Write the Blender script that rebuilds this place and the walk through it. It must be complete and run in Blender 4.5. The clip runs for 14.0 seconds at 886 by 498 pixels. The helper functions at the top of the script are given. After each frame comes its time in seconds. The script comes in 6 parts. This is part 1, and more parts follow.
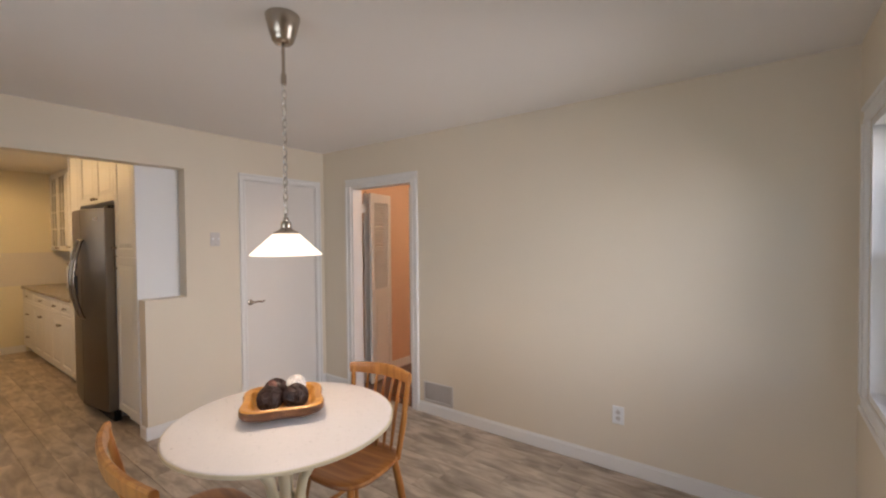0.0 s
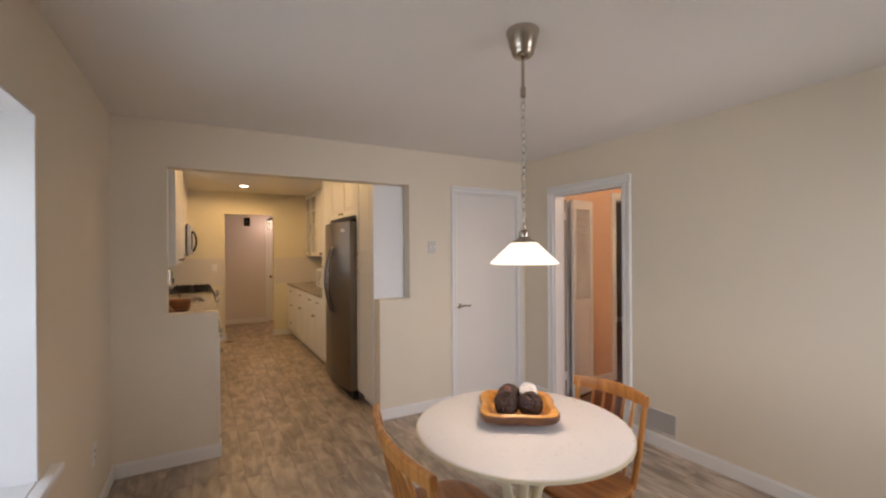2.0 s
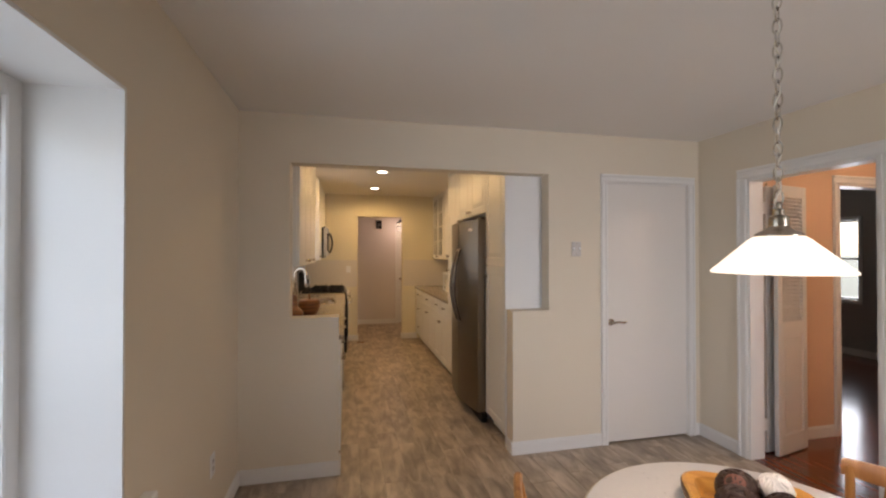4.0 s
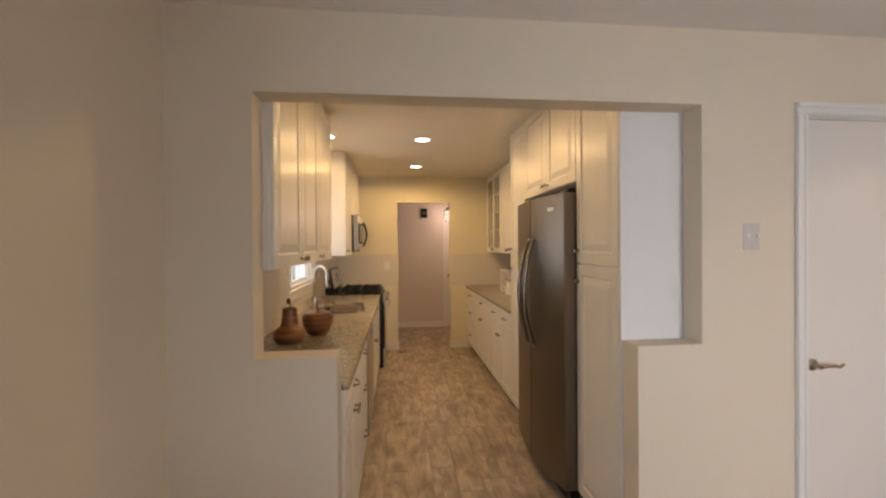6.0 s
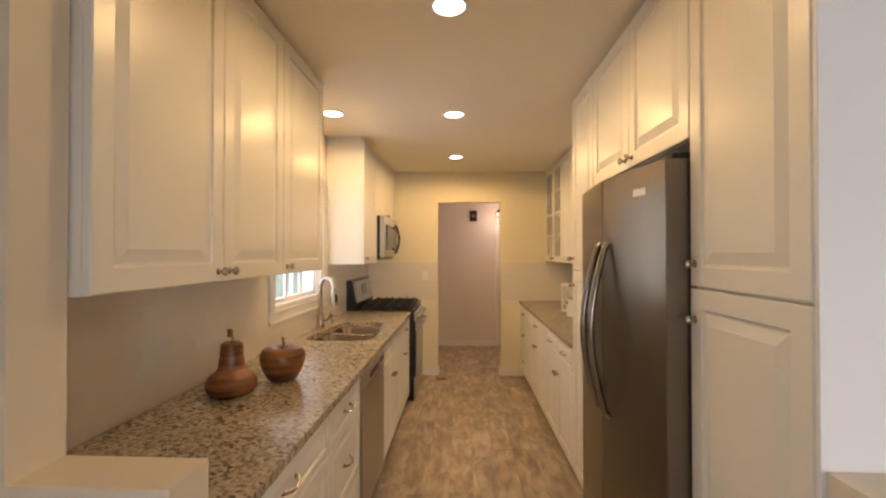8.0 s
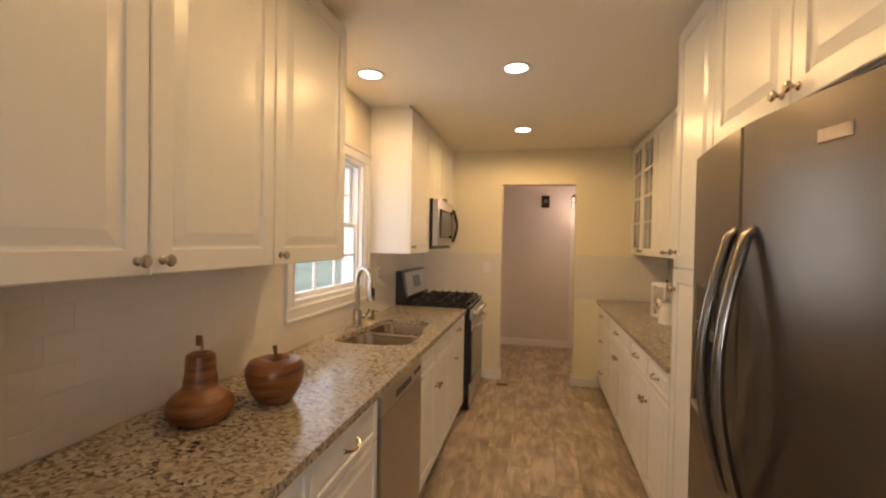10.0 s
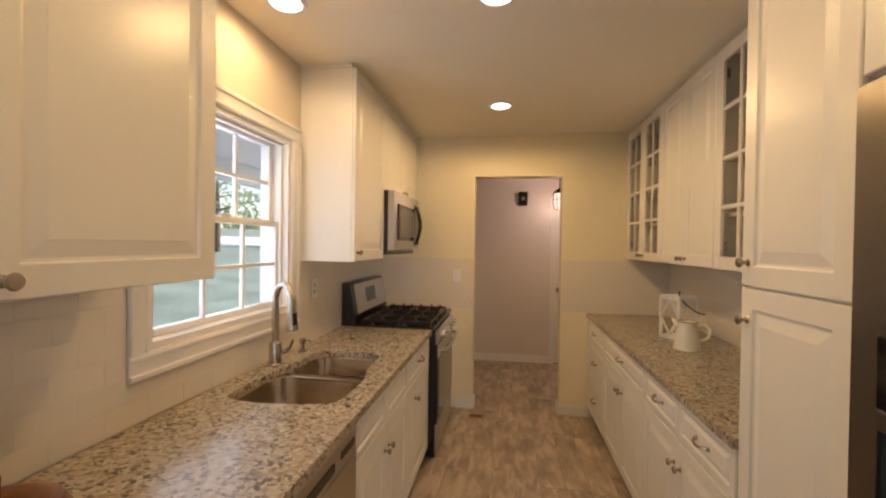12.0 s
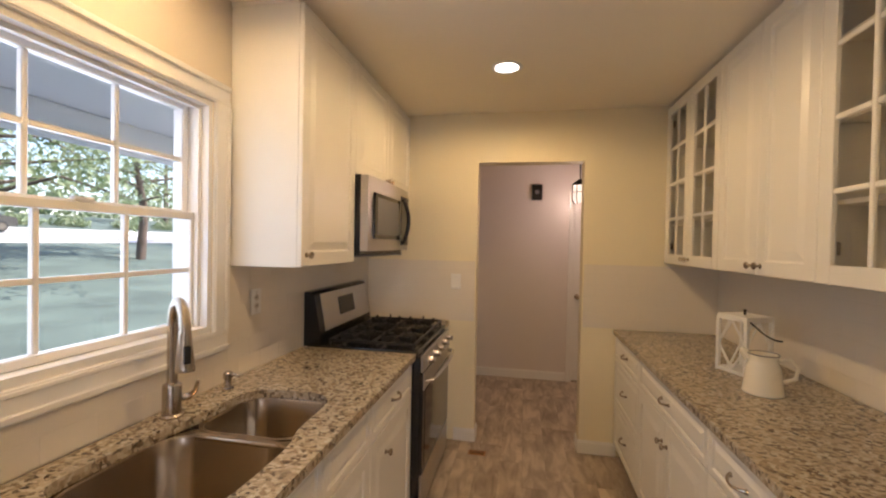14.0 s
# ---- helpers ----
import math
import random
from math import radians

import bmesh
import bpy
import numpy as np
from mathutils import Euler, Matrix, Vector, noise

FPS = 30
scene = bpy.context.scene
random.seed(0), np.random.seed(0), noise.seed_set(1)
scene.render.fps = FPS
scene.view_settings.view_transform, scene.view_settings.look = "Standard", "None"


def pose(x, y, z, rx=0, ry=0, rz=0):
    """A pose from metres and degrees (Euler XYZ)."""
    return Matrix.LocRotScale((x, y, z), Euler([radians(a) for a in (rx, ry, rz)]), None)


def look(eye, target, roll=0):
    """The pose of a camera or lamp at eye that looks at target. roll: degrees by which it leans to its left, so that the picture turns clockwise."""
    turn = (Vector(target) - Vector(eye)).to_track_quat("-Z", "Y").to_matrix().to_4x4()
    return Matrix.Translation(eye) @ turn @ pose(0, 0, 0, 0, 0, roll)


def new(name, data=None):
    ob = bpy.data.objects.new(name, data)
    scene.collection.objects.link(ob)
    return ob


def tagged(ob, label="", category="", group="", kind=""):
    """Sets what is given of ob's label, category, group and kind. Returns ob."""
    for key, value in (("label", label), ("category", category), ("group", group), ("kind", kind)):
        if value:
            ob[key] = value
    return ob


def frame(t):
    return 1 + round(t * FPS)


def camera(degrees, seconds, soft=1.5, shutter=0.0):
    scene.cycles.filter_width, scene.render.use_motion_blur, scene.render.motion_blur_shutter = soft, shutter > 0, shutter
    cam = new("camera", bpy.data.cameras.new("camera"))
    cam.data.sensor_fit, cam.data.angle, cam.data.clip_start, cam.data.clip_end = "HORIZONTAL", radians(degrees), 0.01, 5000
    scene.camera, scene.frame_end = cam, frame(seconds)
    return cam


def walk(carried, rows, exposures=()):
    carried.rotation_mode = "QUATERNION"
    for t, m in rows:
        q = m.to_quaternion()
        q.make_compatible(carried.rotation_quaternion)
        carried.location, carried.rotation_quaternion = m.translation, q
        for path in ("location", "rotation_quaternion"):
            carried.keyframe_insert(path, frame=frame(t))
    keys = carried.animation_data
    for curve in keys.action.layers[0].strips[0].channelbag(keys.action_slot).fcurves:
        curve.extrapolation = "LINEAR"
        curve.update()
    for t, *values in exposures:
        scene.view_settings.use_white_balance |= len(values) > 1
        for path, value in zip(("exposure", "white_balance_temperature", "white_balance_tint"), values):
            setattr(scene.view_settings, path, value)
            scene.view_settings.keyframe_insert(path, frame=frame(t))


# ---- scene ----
cam = camera(92.3, 14.0, soft=2.2)
PATH = [
    (0, (0.075, -0.27, 1.478), (1.672, 0.934, 1.435), -0.5),
    (0.5, (0.039, -0.234, 1.479), (1.507, 1.123, 1.42), -0.6),
    (1, (-0.013, -0.195, 1.476), (1.304, 1.309, 1.429), -0.7),
    (1.5, (-0.066, -0.146, 1.484), (1.092, 1.485, 1.456), -0.5),
    (2, (-0.085, -0.084, 1.485), (0.903, 1.655, 1.484), -0.4),
    (2.5, (-0.087, -0.017, 1.476), (0.728, 1.809, 1.5), -0.1),
    (3, (-0.053, 0.089, 1.477), (0.606, 1.977, 1.512), 0.2),
    (3.5, (0.008, 0.256, 1.479), (0.542, 2.183, 1.509), 0.1),
    (4, (0.07, 0.464, 1.468), (0.512, 2.415, 1.488), -0.0),
    (6.5, (0.336, 1.998, 1.471), (0.495, 3.991, 1.454), -0.5),
    (7, (0.426, 2.239, 1.477), (0.526, 4.237, 1.471), -0.5),
    (7.5, (0.484, 2.452, 1.476), (0.505, 4.452, 1.491), -0.3),
    (8, (0.545, 2.641, 1.469), (0.456, 4.639, 1.489), -0.0),
    (8.5, (0.59, 2.793, 1.452), (0.37, 4.781, 1.458), 0.6),
    (11, (0.629, 3.557, 1.472), (0.172, 5.503, 1.429), 0.8),
    (11.5, (0.587, 3.77, 1.467), (0.219, 5.735, 1.428), 0.8),
    (12, (0.548, 3.966, 1.479), (0.247, 5.943, 1.456), 0.8),
    (12.5, (0.525, 4.155, 1.475), (0.247, 6.135, 1.465), 0.9),
    (13, (0.523, 4.333, 1.483), (0.257, 6.315, 1.475), 1.1),
    (13.5, (0.55, 4.493, 1.481), (0.248, 6.47, 1.459), 1.2),
    (14, (0.596, 4.622, 1.485), (0.223, 6.587, 1.457), 1.1),
]
walk(cam, [(t, look(eye, target, roll)) for t, eye, target, roll in PATH], [(0, 1.32, 7050, 20), (2, 1.27, 7000, 20), (4, 1.18, 6950, 19), (6.5, 1.54, 7000, 18), (7, 1.67, 7050, 18), (7.5, 1.70, 7050, 18), (8.5, 1.62, 7050, 18), (11, 1.40, 6800, 19), (12.3, 1.36, 6550, 19), (14, 1.40, 6250, 19)])

# ---- world and light ----
world = bpy.data.worlds.new("world")
scene.world = world
world.use_nodes = True
wn = world.node_tree
sky = wn.nodes.new("ShaderNodeTexSky")
sky.sky_type = "NISHITA"
sky.sun_disc = False
SUN_ELEV, SUN_AZ = 48.0, 62.0
sky.sun_elevation, sky.sun_rotation = radians(SUN_ELEV), radians(SUN_AZ)
wn.links.new(sky.outputs[0], wn.nodes["Background"].inputs[0])
wn.nodes["Background"].inputs[1].default_value = 0.15

sun = new("sun", bpy.data.lights.new("sun", "SUN"))
sun.data.energy, sun.data.angle, sun.data.color = 5.0, radians(0.5), (1.0, 0.95, 0.87)
sun_dir = Vector((math.sin(radians(SUN_AZ)) * math.cos(radians(SUN_ELEV)), math.cos(radians(SUN_AZ)) * math.cos(radians(SUN_ELEV)), math.sin(radians(SUN_ELEV))))
sun.matrix_world = look(sun_dir * 30, (0, 0, 0))

WARM = (1.0, 0.67, 0.285)
CAN_WATTS, PENDANT_WATTS, LANTERN_WATTS, PASSAGE_FILL_WATTS = 8.6, 3.6, 4.2, 8.5
SKY_LEFT, SKY_BACK, SKY_KITCHEN = 10.5, 6.4, 1.9


def lamp(name, kind, place, watts, color, size=0.05, aim=None):
    data = bpy.data.lights.new(name, kind)
    data.energy, data.color = watts, color
    if kind == "AREA":
        data.shape, data.size, data.size_y = "RECTANGLE", size[0], size[1]
    else:
        data.shadow_soft_size = size
    ob = new(name, data)
    ob.matrix_world = look(place, aim) if aim else Matrix.Translation(place)
    return ob


# ---- plan, metres ----
XL, XR = -0.60, 2.87          # window wall, doorway wall of the dining room
YB, YW, YK = -0.63, 3.385, 3.505   # back wall, partition's two faces
KR, YF, YF2, YH = 1.90, 7.79, 7.91, 9.43   # kitchen's far side, end wall, hall wall
CEIL, DCEIL = 2.455, 2.378     # kitchen and dining ceilings
OP_L, OP_R, OP_TOP, HALF = -0.288, 1.541, 2.06, 1.044
HW_L, HW_R = 0.02, 1.253
FD_L, FD_R, FD_TOP = 0.253, 1.008, 2.086
CT = 0.90                      # worktop height
LIGHTS = ((0.495, 4.325), (0.490, 5.650), (0.484, 6.985), (-0.362, 5.595))

for cx, cy in LIGHTS:
    s = lamp("can_light", "SPOT", (cx, cy, CEIL - 0.02), CAN_WATTS * (-0.42 + 0.262 * cy) * (1 if cx > 0 else 0.54), WARM, 0.055, (cx, cy, 0))
    s.data.spot_size, s.data.spot_blend = radians(178), 0.4
lamp("pendant_bulb", "POINT", (1.067, 1.270, 1.458), PENDANT_WATTS, (1.0, 0.85, 0.70), 0.03)
lamp("lantern_bulb", "POINT", (1.115, 8.9, 1.98), LANTERN_WATTS, (1.0, 0.72, 0.55), 0.05)
lamp("window_light_dining", "AREA", (-1.32, 0.95, 1.36), SKY_LEFT, (0.74, 0.88, 1.0), (1.8, 1.3), (2.0, 2.25, 1.2))
lamp("window_light_back", "AREA", (2.1, -0.80, 1.38), SKY_BACK, (0.86, 0.92, 1.0), (0.95, 1.1), (1.9, 3, 0.8)).data.spread = radians(95)
lamp("window_light_kitchen", "AREA", (-0.80, 5.62, 1.56), SKY_KITCHEN, (0.78, 0.88, 1.0), (0.8, 0.85), (3, 5.62, 1.56))
lamp("window_light_far_room", "AREA", (7.32, 5.26, 1.37), 3.5, (0.8, 0.9, 1.0), (0.34, 1.1), (4, 5.26, 1.37))
# added fill that brightens the passage; no lamp is in view there
lamp("passage_fill", "POINT", (4.0, 1.75, 2.28), PASSAGE_FILL_WATTS, (1.0, 0.80, 0.58), 0.07)


# ---- materials ----
def nodes_of(name):
    m = bpy.data.materials.new(name)
    m.use_nodes = True
    nt = m.node_tree
    return m, nt, nt.nodes["Principled BSDF"]


def ramp_mix(nt, fac, a, b):
    mix = nt.nodes.new("ShaderNodeMix")
    mix.data_type = "RGBA"
    nt.links.new(fac, mix.inputs["Factor"])
    for key, v in (("A", a), ("B", b)):
        if isinstance(v, tuple):
            mix.inputs[6 if key == "A" else 7].default_value = (*v, 1)
        else:
            nt.links.new(v, mix.inputs[6 if key == "A" else 7])
    return mix.outputs[2]


def noise_node(nt, scale, detail=3.0, stretch=None, random_shift=False):
    tc = nt.nodes.new("ShaderNodeTexCoord")
    out = tc.outputs["Object"]
    mp = nt.nodes.new("ShaderNodeMapping")
    nt.links.new(out, mp.inputs["Vector"])
    if stretch:
        mp.inputs["Scale"].default_value = stretch
    if random_shift:
        info = nt.nodes.new("ShaderNodeObjectInfo")
        mul = nt.nodes.new("ShaderNodeMath")
        mul.operation = "MULTIPLY"
        mul.inputs[1].default_value = 37.0
        nt.links.new(info.outputs["Random"], mul.inputs[0])
        nt.links.new(mul.outputs[0], mp.inputs["Location"])
    n = nt.nodes.new("ShaderNodeTexNoise")
    n.inputs["Scale"].default_value, n.inputs["Detail"].default_value = scale, detail
    nt.links.new(mp.outputs[0], n.inputs["Vector"])
    return n


def bump(nt, bsdf, height, strength, distance=0.002):
    b = nt.nodes.new("ShaderNodeBump")
    b.inputs["Strength"].default_value, b.inputs["Distance"].default_value = strength, distance
    nt.links.new(height, b.inputs["Height"])
    nt.links.new(b.outputs[0], bsdf.inputs["Normal"])


def mat(name, color, rough=0.5, metal=0.0, var=0.06, scale=2.5, fine=90.0, relief=0.15, stretch=None, coat=0.0):
    """A plain surface with broad mottling, fine grain relief and slightly uneven gloss."""
    m, nt, p = nodes_of(name)
    n1, n2 = noise_node(nt, scale, 4, stretch), noise_node(nt, fine, 3, stretch)
    dark = tuple(max(0, c * (1 - var)) for c in color)
    light = tuple(min(1, c * (1 + var * 0.6)) for c in color)
    nt.links.new(ramp_mix(nt, n1.outputs[0], dark, light), p.inputs["Base Color"])
    mr = nt.nodes.new("ShaderNodeMapRange")
    mr.inputs["To Min"].default_value, mr.inputs["To Max"].default_value = max(0.02, rough - 0.07), min(1, rough + 0.07)
    nt.links.new(n1.outputs[0], mr.inputs["Value"])
    nt.links.new(mr.outputs[0], p.inputs["Roughness"])
    p.inputs["Metallic"].default_value = metal
    p.inputs["Coat Weight"].default_value = coat
    p.inputs["Coat Roughness"].default_value = 0.12
    if relief:
        bump(nt, p, n2.outputs[0], relief)
    return m


def wood_mat(name, a, b, rough=0.35, along=(1, 1, 0.06), scale=28.0, coat=0.25):
    m, nt, p = nodes_of(name)
    n1, n2 = noise_node(nt, scale, 5, along), noise_node(nt, 2.2, 3)
    n1.inputs["Distortion"].default_value = 0.6
    con = nt.nodes.new("ShaderNodeMapRange")
    con.inputs["From Min"].default_value, con.inputs["From Max"].default_value = 0.34, 0.66
    nt.links.new(n1.outputs[0], con.inputs["Value"])
    c = ramp_mix(nt, con.outputs[0], a, b)
    hs = nt.nodes.new("ShaderNodeHueSaturation")
    mr = nt.nodes.new("ShaderNodeMapRange")
    mr.inputs["To Min"].default_value, mr.inputs["To Max"].default_value = 0.8, 1.2
    nt.links.new(n2.outputs[0], mr.inputs["Value"])
    nt.links.new(mr.outputs[0], hs.inputs["Value"])
    nt.links.new(c, hs.inputs["Color"])
    nt.links.new(hs.outputs[0], p.inputs["Base Color"])
    p.inputs["Roughness"].default_value = rough
    p.inputs["Coat Weight"].default_value = coat
    p.inputs["Coat Roughness"].default_value = 0.15
    bump(nt, p, n1.outputs[0], 0.12)
    return m


def granite_mat():
    m, nt, p = nodes_of("granite")
    n1 = noise_node(nt, 34.0, 5)
    n2 = noise_node(nt, 7.0, 3)
    tc = nt.nodes.new("ShaderNodeTexCoord")
    mp = nt.nodes.new("ShaderNodeMapping")
    mp.inputs["Rotation"].default_value = (0, 0, 0.6)
    mp.inputs["Scale"].default_value = (1, 1.2, 1)
    nt.links.new(tc.outputs["Object"], mp.inputs[0])
    ad = nt.nodes.new("ShaderNodeVectorMath")
    ad.operation = "ADD"
    sc = nt.nodes.new("ShaderNodeVectorMath")
    sc.operation = "SCALE"
    sc.inputs["Scale"].default_value = 0.028
    nt.links.new(n1.outputs["Color"], sc.inputs[0])
    nt.links.new(mp.outputs[0], ad.inputs[0])
    nt.links.new(sc.outputs[0], ad.inputs[1])
    v = nt.nodes.new("ShaderNodeTexVoronoi")
    v.inputs["Scale"].default_value = 84.0
    nt.links.new(ad.outputs[0], v.inputs["Vector"])
    sep = nt.nodes.new("ShaderNodeSeparateColor")
    nt.links.new(v.outputs["Color"], sep.inputs[0])
    cr = nt.nodes.new("ShaderNodeValToRGB")
    cr.color_ramp.interpolation = "CONSTANT"
    e = cr.color_ramp.elements
    e[0].position, e[0].color = 0.0, (0.46, 0.395, 0.30, 1)
    e[1].position, e[1].color = 0.34, (0.33, 0.275, 0.20, 1)
    for pos, col in ((0.50, (0.25, 0.19, 0.125)), (0.62, (0.55, 0.50, 0.41)), (0.79, (0.125, 0.088, 0.062)), (0.91, (0.045, 0.036, 0.031))):
        el = e.new(pos)
        el.color = (*col, 1)
    nt.links.new(sep.outputs[0], cr.inputs[0])
    soft = nt.nodes.new("ShaderNodeMapRange")
    soft.inputs["From Min"].default_value, soft.inputs["From Max"].default_value = 0.45, 0.75
    soft.inputs["To Max"].default_value = 0.7
    nt.links.new(n1.outputs[0], soft.inputs["Value"])
    c = ramp_mix(nt, soft.outputs[0], cr.outputs[0], (0.37, 0.32, 0.25))
    mr = nt.nodes.new("ShaderNodeMapRange")
    mr.inputs["From Min"].default_value, mr.inputs["From Max"].default_value = 0.35, 0.65
    mr.inputs["To Min"].default_value, mr.inputs["To Max"].default_value = 0.0, 0.3
    nt.links.new(n2.outputs[0], mr.inputs["Value"])
    c = ramp_mix(nt, mr.outputs[0], c, (0.36, 0.30, 0.225))
    nt.links.new(c, p.inputs["Base Color"])
    p.inputs["Roughness"].default_value = 0.21
    bump(nt, p, n1.outputs[0], 0.02)
    return m


def plank_mat(name, cols, rough):
    """Wood-look porcelain: streaks along the plank, tone by piece."""
    m, nt, p = nodes_of(name)
    n1 = noise_node(nt, 15.0, 4, (1, 0.28, 1), True)
    n2 = noise_node(nt, 6.0, 4, (1, 0.6, 1), True)
    n1.inputs["Distortion"].default_value = 0.8
    info = nt.nodes.new("ShaderNodeObjectInfo")
    cr = nt.nodes.new("ShaderNodeValToRGB")
    e = cr.color_ramp.elements
    e[0].position, e[0].color = 0.27, (*cols[0], 1)
    e[1].position, e[1].color = 0.70, (*cols[2], 1)
    mid = e.new(0.5)
    mid.color = (*cols[1], 1)
    add = nt.nodes.new("ShaderNodeMath")
    add.operation = "MULTIPLY_ADD"
    nt.links.new(n2.outputs[0], add.inputs[0])
    add.inputs[1].default_value = 0.7
    nt.links.new(n1.outputs[0], add.inputs[2])
    sub = nt.nodes.new("ShaderNodeMath")
    sub.operation = "SUBTRACT"
    nt.links.new(add.outputs[0], sub.inputs[0])
    sub.inputs[1].default_value = 0.35
    nt.links.new(sub.outputs[0], cr.inputs[0])
    hs = nt.nodes.new("ShaderNodeHueSaturation")
    mr = nt.nodes.new("ShaderNodeMapRange")
    mr.inputs["To Min"].default_value, mr.inputs["To Max"].default_value = 0.90, 1.09
    nt.links.new(info.outputs["Random"], mr.inputs["Value"])
    nt.links.new(mr.outputs[0], hs.inputs["Value"])
    nt.links.new(cr.outputs[0], hs.inputs["Color"])
    nt.links.new(hs.outputs[0], p.inputs["Base Color"])
    p.inputs["Roughness"].default_value = rough
    bump(nt, p, n1.outputs[0], 0.12)
    return m


def steel_mat(name, color, rough, along):
    m, nt, p = nodes_of(name)
    n1, n2 = noise_node(nt, 160.0, 2, along), noise_node(nt, 3.0, 2)
    nt.links.new(ramp_mix(nt, n2.outputs[0], tuple(c * 0.95 for c in color), color), p.inputs["Base Color"])
    p.inputs["Metallic"].default_value = 1.0
    p.inputs["Roughness"].default_value = rough
    p.inputs["Anisotropic"].default_value = 0.4
    bump(nt, p, n1.outputs[0], 0.006, 0.001)
    return m


def glass_mat(name, tint=(1, 1, 1), gloss=0.0):
    m = bpy.data.materials.new(name)
    m.use_nodes = True
    nt = m.node_tree
    nt.nodes.remove(nt.nodes["Principled BSDF"])
    tr, gl, mx, fr = (nt.nodes.new(k) for k in ("ShaderNodeBsdfTransparent", "ShaderNodeBsdfGlossy", "ShaderNodeMixShader", "ShaderNodeLayerWeight"))
    pw, sc = nt.nodes.new("ShaderNodeMath"), nt.nodes.new("ShaderNodeMath")
    pw.operation, sc.operation = "POWER", "MULTIPLY_ADD"
    pw.inputs[1].default_value, sc.inputs[1].default_value, sc.inputs[2].default_value = 5.0, 0.45, 0.03
    tr.inputs[0].default_value = (*tint, 1)
    gl.inputs["Roughness"].default_value = 0.02
    fr.inputs[0].default_value = 0.5
    nt.links.new(fr.outputs["Facing"], pw.inputs[0])
    nt.links.new(pw.outputs[0], sc.inputs[0])
    nt.links.new(sc.outputs[0], mx.inputs[0])
    nt.links.new(tr.outputs[0], mx.inputs[1])
    nt.links.new(gl.outputs[0], mx.inputs[2])
    nt.links.new(mx.outputs[0], nt.nodes["Material Output"].inputs[0])
    return m


def glow_mat(name, color, strength):
    m, nt, p = nodes_of(name)
    p.inputs["Base Color"].default_value = (0.85, 0.83, 0.78, 1)
    p.inputs["Emission Color"].default_value = (*color, 1)
    p.inputs["Emission Strength"].default_value = strength
    p.inputs["Roughness"].default_value = 0.3
    return m


def leaf_mat(name, a, b):
    """Thin leaves: light passes through them as well as off them."""
    m, nt, p = nodes_of(name)
    g = nt.nodes.new("ShaderNodeNewGeometry")
    col = ramp_mix(nt, g.outputs["Random Per Island"], a, b)
    nt.links.new(col, p.inputs["Base Color"])
    p.inputs["Roughness"].default_value = 0.5
    tr, mx = nt.nodes.new("ShaderNodeBsdfTranslucent"), nt.nodes.new("ShaderNodeMixShader")
    nt.links.new(col, tr.inputs[0])
    mx.inputs[0].default_value = 0.4
    nt.links.new(p.outputs[0], mx.inputs[1])
    nt.links.new(tr.outputs[0], mx.inputs[2])
    nt.links.new(mx.outputs[0], nt.nodes["Material Output"].inputs[0])
    return m


M_CREAM = mat("cream_wall_paint", (0.77, 0.685, 0.56), 0.6, var=0.05, scale=1.3, fine=240, relief=0.10)
M_KCREAM = mat("kitchen_wall_paint", (0.82, 0.75, 0.57), 0.55, var=0.05, scale=1.3, fine=240, relief=0.10)
M_HALL = mat("hall_wall_paint", (0.72, 0.665, 0.635), 0.33, var=0.06, scale=1.1, fine=240, relief=0.10)
M_PEACH = mat("peach_wall_paint", (0.76, 0.51, 0.35), 0.6, var=0.05, scale=1.2, fine=240, relief=0.10)
M_GREYWALL = mat("grey_wall_paint", (0.45, 0.43, 0.40), 0.6, var=0.05, scale=1.2, fine=240, relief=0.10)
M_CEIL = mat("ceiling_paint", (0.87, 0.84, 0.81), 0.75, var=0.04, scale=0.9, fine=300, relief=0.12)
M_KCEIL = mat("warm_ceiling_paint", (0.91, 0.85, 0.74), 0.7, var=0.04, scale=0.9, fine=300, relief=0.12)
M_DOOR = mat("warm_white_door_paint", (0.80, 0.765, 0.725), 0.4, var=0.03, scale=2, fine=160, relief=0.05)
M_TRIM = mat("white_trim_paint", (0.82, 0.805, 0.785), 0.32, var=0.03, scale=3, fine=160, relief=0.05)
M_PANEL = mat("white_panel", (0.83, 0.83, 0.83), 0.45, var=0.03, scale=2, fine=160, relief=0.05)
M_CAB = mat("cabinet_foil", (0.81, 0.785, 0.725), 0.31, var=0.025, scale=2, fine=140, relief=0.03)
M_CABIN = mat("cabinet_inside", (0.76, 0.71, 0.62), 0.5, var=0.05)
M_DARK = mat("shadow_gap_black", (0.02, 0.02, 0.02), 0.6)
M_BLACK = mat("black_enamel", (0.012, 0.012, 0.013), 0.22, var=0.2, relief=0.03)
M_IRON = mat("cast_iron", (0.018, 0.018, 0.018), 0.55, var=0.2, relief=0.3)
M_BLACKGLASS = mat("black_glass", (0.015, 0.014, 0.014), 0.06, relief=0.0)
M_RECESS = mat("dark_recess_plastic", (0.075, 0.085, 0.10), 0.35)
M_GREYPLASTIC = mat("grey_plastic", (0.12, 0.12, 0.125), 0.4)
M_STEEL = steel_mat("brushed_steel", (0.225, 0.20, 0.175), 0.30, (1, 1, 0.04))
M_STEELH = steel_mat("brushed_steel_level", (0.50, 0.48, 0.45), 0.30, (0.04, 0.04, 1))
M_DSTEEL = steel_mat("dark_steel", (0.43, 0.40, 0.36), 0.28, (1, 1, 0.04))
M_SINK = mat("sink_steel", (0.47, 0.39, 0.30), 0.22, 1.0, var=0.02, scale=2, fine=60, relief=0.0)
